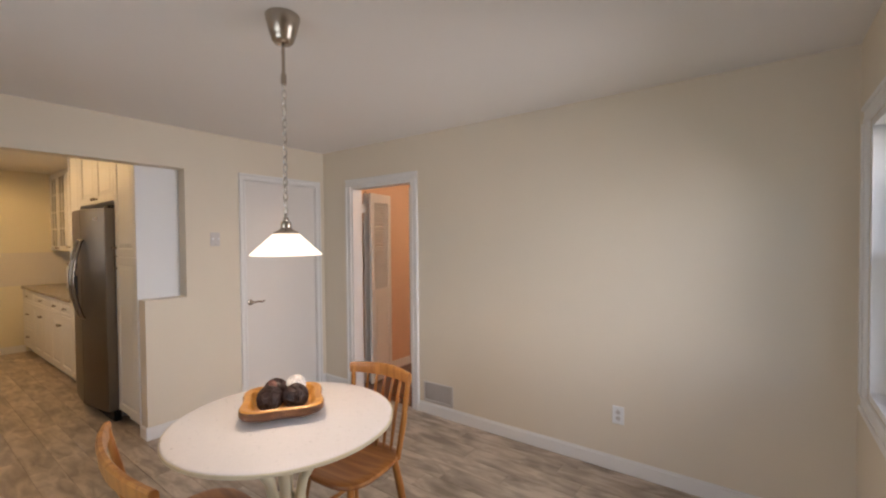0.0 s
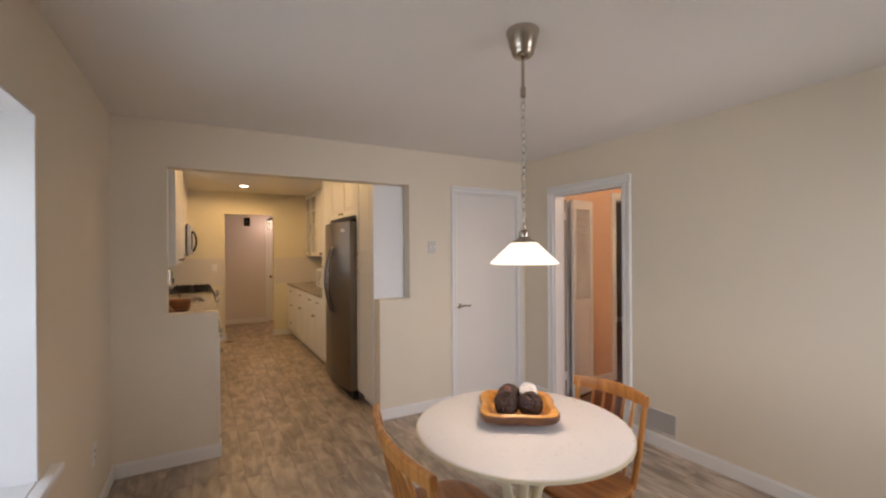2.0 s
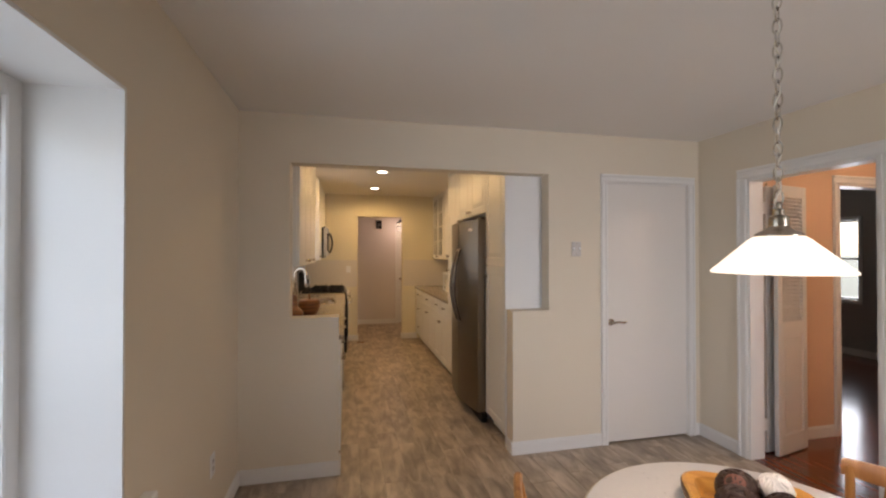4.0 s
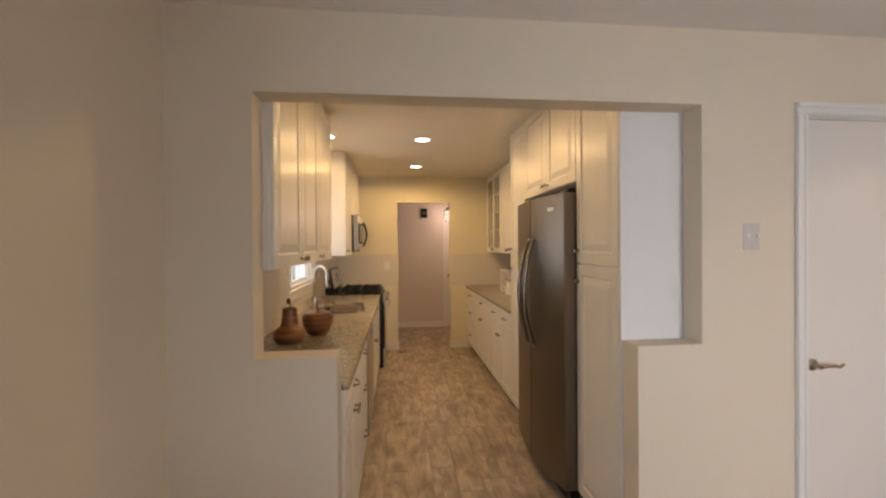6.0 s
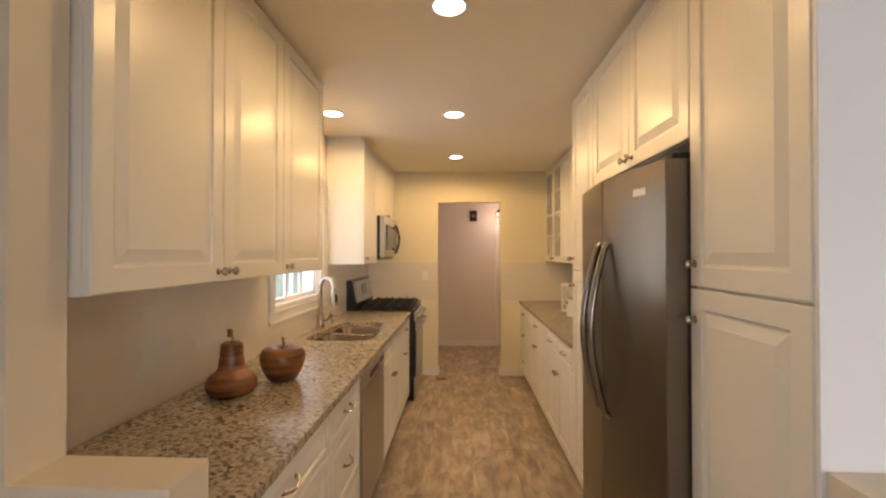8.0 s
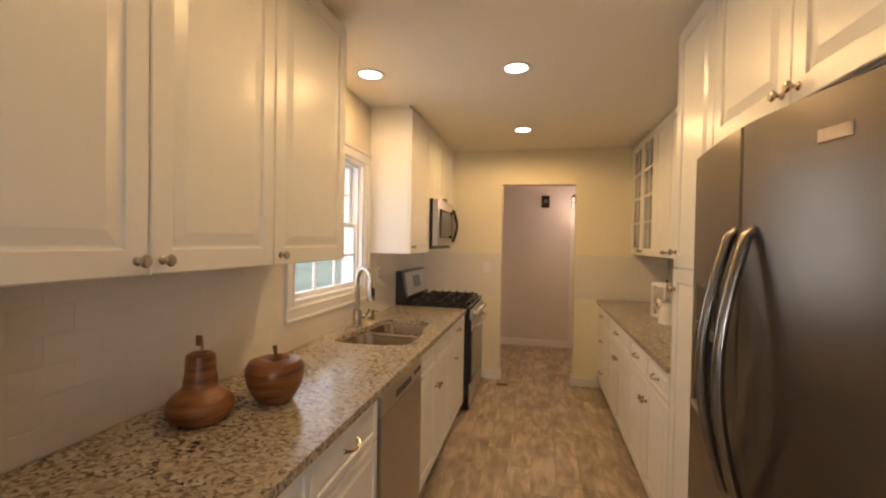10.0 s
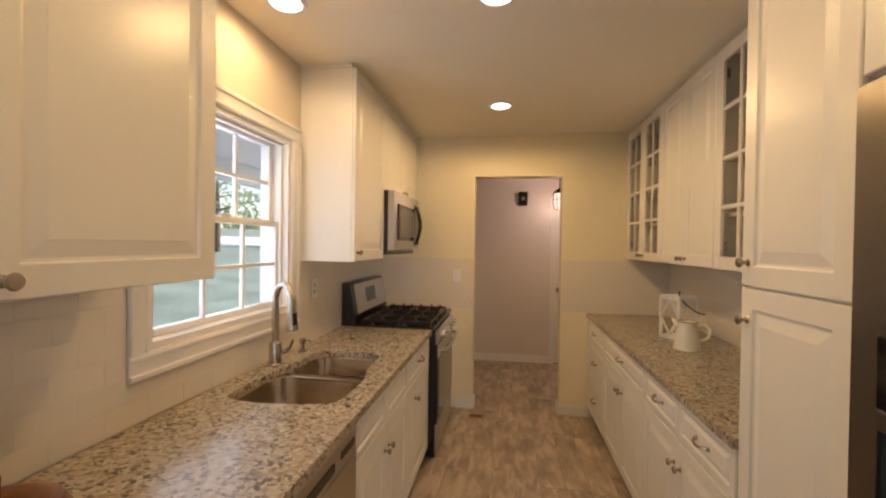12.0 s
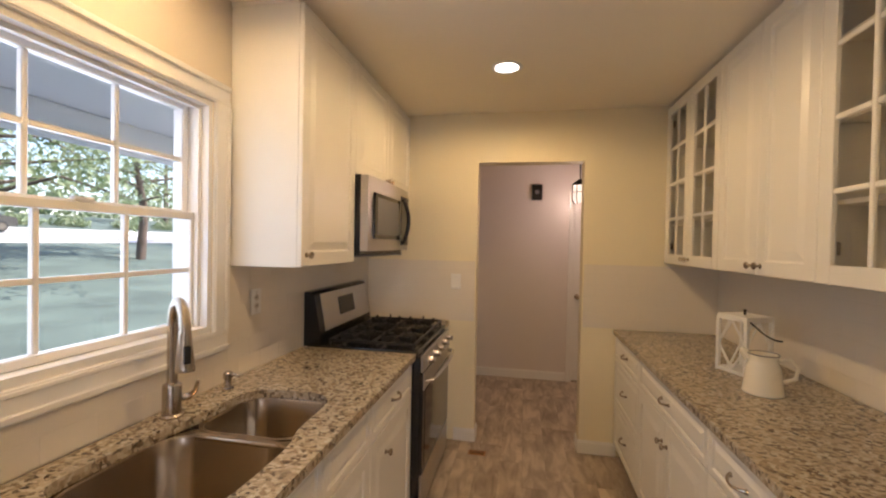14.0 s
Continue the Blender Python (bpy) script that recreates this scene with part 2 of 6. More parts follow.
M_NICKEL = mat("brushed_nickel", (0.46, 0.40, 0.335), 0.26, 1.0, var=0.05, relief=0.03)
M_HANDLE = mat("satin_steel", (0.30, 0.27, 0.235), 0.24, 1.0, var=0.04, relief=0.0)
M_CHROME = mat("chrome", (0.70, 0.69, 0.67), 0.12, 1.0, var=0.02, relief=0.0)
M_GRANITE = granite_mat()
M_GROUT = mat("grout", (0.33, 0.27, 0.21), 0.85, var=0.15, scale=6)
M_TILEGROUT = mat("pale_grout", (0.72, 0.67, 0.60), 0.85, var=0.05)
M_TILE = mat("white_glazed_tile", (0.775, 0.725, 0.655), 0.16, var=0.03, scale=5, fine=30, relief=0.04)
M_PLANK = plank_mat("wood_look_porcelain", ((0.25, 0.20, 0.15), (0.41, 0.33, 0.255), (0.575, 0.48, 0.385)), 0.36)
M_PINE = wood_mat("honey_pine", (0.30, 0.105, 0.022), (0.52, 0.23, 0.06))
M_SEAT = wood_mat("honey_pine_seat", (0.27, 0.09, 0.02), (0.46, 0.19, 0.048), along=(0.08, 1, 1))
M_TURNED = wood_mat("turned_wood", (0.085, 0.026, 0.009), (0.34, 0.13, 0.04), 0.40, (0.15, 0.15, 1.3), 30.0, 0.12)
M_BOWL = wood_mat("yellow_carved_wood", (0.55, 0.24, 0.05), (0.74, 0.38, 0.09), 0.4, (0.2, 1, 1), 30)
M_BARK_RIM = wood_mat("dark_wood_underside", (0.085, 0.03, 0.01), (0.17, 0.065, 0.02), 0.5, (0.2, 1, 1), 30)
M_TWINE = mat("dark_twine", (0.036, 0.013, 0.008), 0.5, var=0.5, scale=30, fine=200, relief=0.4)
M_TWINE_RED = mat("red_brown_twine", (0.20, 0.075, 0.055), 0.6, var=0.3, scale=40)
M_WHITEBALL = mat("white_wicker", (0.80, 0.75, 0.70), 0.6, var=0.2, scale=60, fine=120, relief=0.6)
M_TABLE = mat("white_laminate", (0.83, 0.79, 0.765), 0.30, var=0.05, scale=60, fine=220, relief=0.06)
M_CREAMPAINT = mat("cream_painted_wood", (0.72, 0.64, 0.45), 0.4, var=0.05)
M_CERAMIC = mat("cream_enamel", (0.80, 0.76, 0.66), 0.18, var=0.03, relief=0.02)
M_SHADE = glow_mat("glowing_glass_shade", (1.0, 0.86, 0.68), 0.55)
M_CAN = glow_mat("lit_lamp_face", (1.0, 0.90, 0.74), 4.0)
M_BULB = glow_mat("lantern_glass", (1.0, 0.80, 0.62), 0.45)
M_GLASS = glass_mat("window_glass")
M_CABGLASS = glass_mat("cabinet_glass", (0.95, 0.95, 0.94))
M_VENTMETAL = mat("vent_enamel", (0.62, 0.58, 0.55), 0.4, var=0.04)
M_CHERRY = wood_mat("cherry_floor", (0.10, 0.022, 0.008), (0.22, 0.055, 0.018), 0.16, (1, 0.06, 1), 30, 0.3)
# wide patches mix grass tone with sun dapples painted into the colour
M_DAPPLED_GRASS = mat("lawn", (0.092, 0.125, 0.098), 0.85, var=0.8, scale=0.55, fine=40, relief=0.6)
M_DRIVE = mat("pale_drive", (0.52, 0.50, 0.47), 0.85, var=0.2, scale=1.5)
M_BARK = mat("bark", (0.10, 0.07, 0.05), 0.9, var=0.4, scale=8, fine=40, relief=0.8)
M_LEAF = leaf_mat("leaves", (0.12, 0.18, 0.08), (0.30, 0.35, 0.19))
M_SOFFIT = mat("porch_white", (0.86, 0.87, 0.90), 0.6, var=0.04, scale=1)
M_ROOF = mat("roof_shingle", (0.10, 0.095, 0.09), 0.9, var=0.3, scale=6)
M_CARBLACK = mat("car_paint", (0.02, 0.022, 0.025), 0.2, relief=0.0, coat=0.5)
M_RUBBER = mat("black_rubber", (0.015, 0.015, 0.015), 0.8)
M_OUTSIDE = mat("outer_siding", (0.55, 0.55, 0.54), 0.7, var=0.05)


# ---- builders ----
def box(bm, x0, x1, y0, y1, z0, z1, bev=0.0, seg=1):
    """A box, with its edges rounded by bev."""
    made = bmesh.ops.create_cube(bm, size=1.0, matrix=Matrix.LocRotScale(((x0 + x1) / 2, (y0 + y1) / 2, (z0 + z1) / 2), None, (abs(x1 - x0), abs(y1 - y0), abs(z1 - z0))))
    if bev:
        edges = list({e for v in made["verts"] for e in v.link_edges})
        bmesh.ops.bevel(bm, geom=edges, offset=bev, segments=seg, affect="EDGES", profile=0.6)
    return bm


def boxes(*specs, bev=0.0, seg=1):
    bm = bmesh.new()
    for s in specs:
        box(bm, *s, bev=bev, seg=seg)
    return bm


def lathe(profile, seg=24, bm=None, m=None):
    """A turned shape from (radius, height) pairs about z."""
    bm = bm or bmesh.new()
    rings = []
    for r, z in profile:
        if r < 1e-5:
            rings.append([bm.verts.new((0, 0, z))])
        else:
            rings.append([bm.verts.new((r * math.cos(2 * math.pi * k / seg), r * math.sin(2 * math.pi * k / seg), z)) for k in range(seg)])
    for a, b in zip(rings, rings[1:]):
        for k in range(seg):
            j = (k + 1) % seg
            q = [a[0]] if len(a) == 1 else [a[k], a[j]]
            q += [b[0]] if len(b) == 1 else [b[j], b[k]]
            if len(q) > 2:
                bm.faces.new(q)
    if m:
        bmesh.ops.transform(bm, matrix=m, verts=[v for ring in rings for v in ring])
    bmesh.ops.recalc_face_normals(bm, faces=bm.faces)
    return bm


def tube(points, radius, seg=10, bm=None, flat=1.0):
    """A round bar along points; radius may be a list."""
    bm = bm or bmesh.new()
    pts = [Vector(p) for p in points]
    rad = radius if isinstance(radius, (list, tuple)) else [radius] * len(pts)
    side, rings = None, []
    for k, p in enumerate(pts):
        d = (pts[min(k + 1, len(pts) - 1)] - pts[max(k - 1, 0)]).normalized()
        if side is None:
            side = d.orthogonal().normalized()
        side = (side - d * side.dot(d)).normalized()
        up = d.cross(side)
        rings.append([bm.verts.new(p + rad[k] * (math.cos(2 * math.pi * n / seg) * side + flat * math.sin(2 * math.pi * n / seg) * up)) for n in range(seg)])
    for a, b in zip(rings, rings[1:]):
        for n in range(seg):
            bm.faces.new((a[n], a[(n + 1) % seg], b[(n + 1) % seg], b[n]))
    bm.faces.new(rings[0][::-1])
    bm.faces.new(rings[-1])
    bmesh.ops.recalc_face_normals(bm, faces=bm.faces)
    return bm


def mesh_of(name, bm, material, smooth=False):
    me = bpy.data.meshes.new(name)
    bmesh.ops.recalc_face_normals(bm, faces=bm.faces)
    if smooth:
        for f in bm.faces:
            f.smooth = True
        for e in bm.edges:
            if len(e.link_faces) == 2 and e.calc_face_angle(0) > radians(38):
                e.smooth = False
    bm.to_mesh(me)
    bm.free()
    me.materials.append(material)
    return me


def part(name, bm, material, parent, label="", smooth=False):
    ob = new(name, mesh_of(name, bm, material, smooth))
    ob.parent = parent
    return tagged(ob, label)


def thing(name, m, label, category, group="", kind=""):
    ob = new(name)
    ob.empty_display_size = 0.1
    ob.matrix_world = m
    return tagged(ob, label, category, group, kind)


def solid(name, bm, material, label, category, kind="", group="", smooth=False):
    return tagged(new(name, mesh_of(name, bm, material, smooth)), label, category, group, kind)


def setting(name, bm, material, label, category):
    return solid(name, bm, material, label, category, "structure")


def rounded(x0, x1, y0, y1, r, seg=6):
    """Outline of a rounded rectangle, anticlockwise; r one radius or four (from the low-x low-y corner)."""
    rr = r if isinstance(r, (list, tuple)) else (r,) * 4
    out = []
    for (cx, cy, a0), q in zip(((x0, y0, 180), (x1, y0, 270), (x1, y1, 0), (x0, y1, 90)), rr):
        ox, oy = cx + (q if cx == x0 else -q), cy + (q if cy == y0 else -q)
        out += [(ox + q * math.cos(radians(a0 + 90 * k / seg)), oy + q * math.sin(radians(a0 + 90 * k / seg))) for k in range(seg + 1)]
    return out


def slab(outline, holes, z0, z1):
    """A plate of given outline with holes."""
    bm = bmesh.new()
    edges = []
    for loop in (outline, *holes):
        vs = [bm.verts.new((x, y, z0)) for x, y in loop]
        edges += [bm.edges.new((vs[k], vs[(k + 1) % len(vs)])) for k in range(len(vs))]
    bmesh.ops.triangle_fill(bm, edges=edges, use_beauty=True)
    up = bmesh.ops.extrude_face_region(bm, geom=list(bm.faces))
    bmesh.ops.translate(bm, vec=(0, 0, z1 - z0), verts=[v for v in up["geom"] if isinstance(v, bmesh.types.BMVert)])
    return bm


def facing_px(xf, ya):
    """Local x runs along +y, local -y faces +x."""
    return pose(xf, ya, 0, 0, 0, 90)


def facing_nx(xf, yb):
    """Local x runs along -y, local -y faces -x."""
    return pose(xf, yb, 0, 0, 0, -90)


# ---- shell of the place ----
T = 0.15
setting("wall_window", boxes(
    (XL - T, XL, YB - T, 0.10, 0, CEIL), (XL - T, XL, 1.975, 5.182, 0, CEIL), (XL - T, XL, 6.086, YF2 + 1.7, 0, CEIL),
    (XL - T, XL, 0.10, 1.975, 0, 0.64), (XL - T, XL, 0.10, 1.975, 1.985, CEIL),
    (XL - T, XL, 5.182, 6.086, 0, 1.118), (XL - T, XL, 5.182, 6.086, 2.015, CEIL)), M_CREAM, "cream painted wall with two window openings", "wall")
setting("wall_partition", boxes(
    (XL, OP_L, YW, YK, 0, CEIL), (OP_L, HW_L, YW, YK, 0, HALF), (HW_R, OP_R, YW, YK, 0, HALF),
    (OP_L, OP_R, YW, YK, OP_TOP, CEIL), (OP_R, 2.03, YW, YK, 0, CEIL), (2.03, 2.762, YW, YK, 2.02, CEIL), (2.762, XR, YW, YK, 0, CEIL)),
    M_CREAM, "cream partition wall with a wide pass-through opening", "wall")
setting("wall_doorway", boxes(
    (XR, XR + 0.12, YB - T, 2.175, 0, CEIL), (XR, XR + 0.12, 2.175, 2.955, 2.0, CEIL), (XR, XR + 0.12, 2.955, YK, 0, CEIL)),
    M_CREAM, "cream painted wall with an open doorway", "wall")
setting("wall_back", boxes(
    (XL, 1.58, YB - T, YB, 0, CEIL), (2.62, XR, YB - T, YB, 0, CEIL), (1.58, 2.62, YB - T, YB, 0, 0.78), (1.58, 2.62, YB - T, YB, 1.97, CEIL)),
    M_CREAM, "cream painted wall with a sash window", "wall")
setting("wall_kitchen_side", boxes((KR, KR + 0.12, YK, YF, 0, CEIL)), M_KCREAM, "cream kitchen wall behind the cabinets", "wall")
setting("wall_kitchen_end", boxes(
    (XL, FD_L, YF, YF2, 0, CEIL), (FD_R, KR + 0.12, YF, YF2, 0, CEIL), (FD_L, FD_R, YF, YF2, FD_TOP, CEIL)),
    M_KCREAM, "cream kitchen end wall with an open passage", "wall")
setting("wall_hall", boxes((XL, 1.13, YH, YH + 0.12, 0, CEIL), (1.13, 1.93, YH, YH + 0.12, 2.03, CEIL), (1.93, 3.2, YH, YH + 0.12, 0, CEIL)),
        M_HALL, "pale lilac-grey hall wall", "wall")
setting("wall_hall_end", boxes((3.2, 3.32, YF, YH + 0.12, 0, CEIL), (KR + 0.12, 3.2, YF, YF2, 0, CEIL)), M_HALL, "pale hall end wall", "wall")
# unseen, added to stop outdoor light leaking through the hall door gaps
setting("hall_door_light_block", boxes((1.0, 2.05, YH + 0.125, YH + 0.2, 0, CEIL)), M_HALL, "unseen added wall blocking daylight round the hall door", "wall")
setting("wall_closet", boxes((2.03, 2.762, YK + 0.5, YK + 0.56, 0, CEIL)), M_GREYWALL, "plain wall closing the closet", "wall")
# rooms beyond the doorway
setting("wall_peach", boxes((XR + 0.12, 3.965, 3.12, 3.24, 0, CEIL), (3.965, 4.80, 3.12, 3.24, 2.03, CEIL), (4.80, 5.2, 3.12, 3.24, 0, CEIL)),
        M_PEACH, "peach painted passage wall with a doorway", "wall")
setting("wall_passage", boxes((5.2, 5.32, 0.6, 3.24, 0, CEIL), (XR + 0.12, 5.32, 0.48, 0.6, 0, CEIL)), M_PEACH, "peach painted passage wall", "wall")
setting("wall_far_room", boxes(
    (7.2, 7.35, 3.0, 5.08, 0, CEIL), (7.2, 7.35, 5.44, 6.6, 0, CEIL), (7.2, 7.35, 5.08, 5.44, 0, 0.79), (7.2, 7.35, 5.08, 5.44, 1.95, CEIL),
    (3.0, 7.35, 6.6, 6.72, 0, CEIL), (5.32, 7.2, 3.12, 3.24, 0, CEIL), (2.99, 3.11, 3.6, 6.6, 0, CEIL)), M_GREYWALL, "grey-beige wall of the far room", "wall")
setting("ceiling", boxes((XL - T, 7.4, YB - T, YH + 0.12, CEIL, CEIL + 0.12)), M_KCEIL, "flat white painted ceiling", "ceiling")
setting("ceiling_dining", boxes((XL, XR, YB, YW, DCEIL, CEIL - 0.001)), M_CEIL, "flat white painted dining ceiling", "ceiling")
setting("roof", boxes((XL - 0.35, 7.8, YB - 0.5, YH + 0.6, CEIL + 0.14, CEIL + 0.30)), M_ROOF, "dark shingled roof", "roof")
floor = setting("floor", boxes((XL - T, 3.2, YB - T, YH + 0.12, -0.12, -0.004)), M_GROUT, "wood-look porcelain plank floor in brown-grey", "floor")
setting("floor_wood", boxes((XR + 0.02, 7.35, 0.5, 6.7, -0.11, 0.001)), M_CHERRY, "glossy dark cherry wood floor", "floor")


def baseboard(specs, name="baseboard"):
    """Each run: x0, x1, y0, y1 of its plan, with a thinner rounded top."""
    bm = bmesh.new()
    for x0, x1, y0, y1 in specs:
        box(bm, x0, x1, y0, y1, 0.0, 0.085, 0.004)
        cx, cy = (0.003 if abs(x1 - x0) < 0.05 else 0), (0.003 if abs(y1 - y0) < 0.05 else 0)
        box(bm, x0 + cx, x1 - cx, y0 + cy, y1 - cy, 0.083, 0.098, 0.004)
    setting(name, bm, M_TRIM, "white painted baseboard", "baseboard")


B = 0.014
baseboard([(XL, XL + B, YB, YW), (XL + B, HW_L + B, YW - B, YW), (HW_L, HW_L + B, YW, YK - 0.01), (HW_R - B, 1.972, YW - B, YW), (HW_R - B, HW_R, YW, YK - 0.01),
           (2.821, XR - B, YW - B, YW), (XR - B, XR, YB, 2.100), (XR - B, XR, 3.030, YW), (XL + B, XR - B, YB, YB + B)])
baseboard([(0.10, FD_L + B, YF - B, YF), (FD_L, FD_L + B, YF, YF2), (FD_R - B, 1.262, YF - B, YF), (FD_R - B, FD_R, YF, YF2), (XL, 1.065, YH - B, YH), (2.0, 3.2, YH - B, YH)])
baseboard([(XR + 0.12, 3.895, 3.12 - B, 3.12), (7.2 - B, 7.2, 3.24, 6.6)])


# ---- doors, windows and trim ----
def casing(parent, u0, u1, z0, z1, w=0.07, sides="lrt", m=Matrix(), name="casing"):
    """Stepped door or window casing round an opening, local x along the wall, local -y out of it."""
    runs = {"l": (u0 - w, u0, z0, z1), "r": (u1, u1 + w, z0, z1), "t": (u0 - w, u1 + w, z1, z1 + w), "b": (u0 - w, u1 + w, z0 - w, z0)}
    for s in sides:
        a, b, c, d = runs[s]
        bm = boxes((a, b, -0.012, 0, c, d), bev=0.002)
        if s in "lr":
            o0, o1 = (a, a + 0.022) if s == "l" else (b - 0.022, b)
            i0, i1 = (b - 0.02, b - 0.006) if s == "l" else (a + 0.006, a + 0.02)
            box(bm, o0, o1, -0.021, -0.010, c, d, 0.004)
            box(bm, i0, i1, -0.016, -0.010, c, d, 0.002)
        else:
            o0, o1 = (d - 0.022, d) if s == "t" else (c, c + 0.022)
            i0, i1 = (c + 0.006, c + 0.02) if s == "t" else (d - 0.02, d - 0.006)
            box(bm, a, b, -0.021, -0.010, o0, o1, 0.004)
            box(bm, a, b, -0.016, -0.010, i0, i1, 0.002)
        bm.transform(m)
        part(name, bm, M_TRIM, parent)


def lever(parent, x, z, m):
    """Dark nickel lever set on a round rose."""
    bm = lathe([(0, 0), (0.026, 0), (0.026, 0.006), (0.012, 0.010), (0.010, 0.045), (0, 0.045)], 20, m=m @ pose(x, 0, z, 90, 0, 0))
    tube([m @ Vector((x + 0.002, -0.042, z)), m @ Vector((x + 0.05, -0.046, z + 0.006)), m @ Vector((x + 0.09, -0.044, z - 0.002)), m @ Vector((x + 0.112, -0.042, z + 0.008))], [0.009, 0.008, 0.007, 0.005], 10, bm)
    part("door_handle", bm, M_NICKEL, parent, "dark nickel lever handle", True)


closet = thing("door_1", pose(2.03, YW, 0), "closed white flat slab closet door with lever handle", "door", kind="structure")
part("door_leaf", boxes((0.004, 0.728, 0.012, 0.047, 0.012, 2.012), bev=0.002), M_DOOR, closet)
part("jamb", boxes((-0.001, 0.003, 0, 0.12, 0, 2.018), (0.729, 0.731, 0, 0.12, 0, 2.018), (0.0, 0.731, 0, 0.12, 2.0135, 2.019)), M_TRIM, closet)
casing(closet, 0.0, 0.732, 0.0, 2.02, 0.058)
lever(closet, 0.036, 0.935, pose(0, 0.012, 0))

frame_dr = thing("door_frame", pose(XR, 2.955, 0, 0, 0, -90), "white painted door casing of an open doorway", "door frame", kind="structure")
part("jamb", boxes((0.0, 0.018, 0, 0.12, 0, 1.982), (0.762, 0.78, 0, 0.12, 0, 1.982), (0.0, 0.78, 0, 0.12, 1.982, 2.0)), M_TRIM, frame_dr)
casing(frame_dr, 0.0, 0.78, 0.0, 2.0, 0.072)
part("door_stop", boxes((0.75, 0.762, 0.05, 0.085, 0, 1.982)), M_TRIM, frame_dr)

bifold = thing("bifold_door", pose(3.085, 2.925, 0), "white louvered bifold door folded open at the doorway", "bifold door")
for xo, yo, ang in ((0.0, 0.0, 12.0), (-0.015, 0.075, 6.5)):
    m = pose(xo, yo, 0.012, 0, 0, ang)
    w, h = 0.375, 1.95
    bm = boxes((0, 0.055, -0.014, 0.014, 0, h), (w - 0.055, w, -0.014, 0.014, 0, h), (0.055, w - 0.055, -0.014, 0.014, 0, 0.14), (0.055, w - 0.055, -0.014, 0.014, 0.86, 0.96), (0.055, w - 0.055, -0.014, 0.014, h - 0.09, h), bev=0.002)
    box(bm, 0.055, w - 0.055, -0.006, 0.006, 0.14, 0.86)
    box(bm, 0.085, w - 0.085, -0.010, 0.010, 0.17, 0.83, 0.004)
    bm.transform(m)
    leaf = part("folding_leaf", bm, M_TRIM, bifold)
    for n in range(32):
        sl = boxes((0.055, w - 0.055, -0.014, 0.014, -0.0025, 0.0025))
        sl.transform(m @ pose(0, 0, 0.975 + n * 0.0282, 42, 0, 0))
        part("louver_slat", sl, M_TRIM, leaf)
for z in (0.25, 1.0, 1.75):
    part("hinge", boxes((0.366, 0.374, 0.088, 0.102, z - 0.035, z + 0.035), bev=0.003), M_NICKEL, bifold)
for z in (0.22, 1.80):
    part("jamb_hinge", boxes((-0.095, -0.012, 0.052, 0.060, z - 0.045, z + 0.045), bev=0.002), M_TRIM, bifold, "white painted hinge")
part("top_pivot", lathe([(0, 0), (0.006, 0), (0.006, 0.03), (0, 0.03)], 10, m=pose(0.015, 0.080, 1.958)), M_NICKEL, bifold)

frame_far = thing("door_frame", pose(3.965, 3.12, 0), "white painted casing of the far room doorway", "door frame", kind="structure")
casing(frame_far, 0.0, 0.835, 0.0, 2.03, 0.068)
part("jamb", boxes((0, 0.016, 0, 0.12, 0, 2.014), (0.819, 0.835, 0, 0.12, 0, 2.014), (0, 0.835, 0, 0.12, 2.014, 2.03)), M_TRIM, frame_far)

hall_door = thing("door_2", pose(1.13, YH, 0), "closed white hall door with round knob", "door", kind="structure")
part("door_leaf", boxes((0.004, 0.796, 0.012, 0.047, 0.012, 2.026), bev=0.002), M_TRIM, hall_door)
casing(hall_door, 0.0, 0.80, 0.0, 2.03, 0.058)
part("door_handle", lathe([(0, 0), (0.028, 0), (0.028, 0.006), (0.011, 0.012), (0.011, 0.03), (0.026, 0.04), (0.028, 0.055), (0.018, 0.066), (0, 0.068)], 20, m=pose(0.045, 0.012, 0.93, 90, 0, 0)), M_NICKEL, hall_door, "brushed nickel round knob", True)


def sash(parent, u0, u1, z0, z1, y, cols, rows, stile=0.045, mun=0.018, name="window_frame"):
    """One glazed sash, local x along the wall, at depth y."""
    bm = boxes((u0, u0 + stile, y, y + 0.035, z0, z1), (u1 - stile, u1, y, y + 0.035, z0, z1), (u0 + stile, u1 - stile, y, y + 0.035, z0, z0 + stile), (u0 + stile, u1 - stile, y, y + 0.035, z1 - stile, z1), bev=0.003)
    f = part(name, bm, M_TRIM, parent)
    a, b, c, d = u0 + stile, u1 - stile, z0 + stile, z1 - stile
    for k in range(1, cols):
        u = a + (b - a) * k / cols
        part("muntin", boxes((u - mun / 2, u + mun / 2, y + 0.008, y + 0.028, c, d), bev=0.003), M_TRIM, f)
    for k in range(1, rows):
        z = c + (d - c) * k / rows
        for n in range(cols):
            ua, ub = a + (b - a) * n / cols + (mun / 2 if n else 0), a + (b - a) * (n + 1) / cols - (mun / 2 if n < cols - 1 else 0)
            part("muntin", boxes((ua, ub, y + 0.009, y + 0.027, z - mun / 2, z + mun / 2)), M_TRIM, f)
    for n in range(cols):
        for k in range(rows):
            ua, ub = a + (b - a) * n / cols, a + (b - a) * (n + 1) / cols
            za, zb = c + (d - c) * k / rows, c + (d - c) * (k + 1) / rows
            pane = part("pane", boxes((ua, ub, y + 0.016, y + 0.020, za, zb)), M_GLASS, f)
            pane.visible_shadow = False


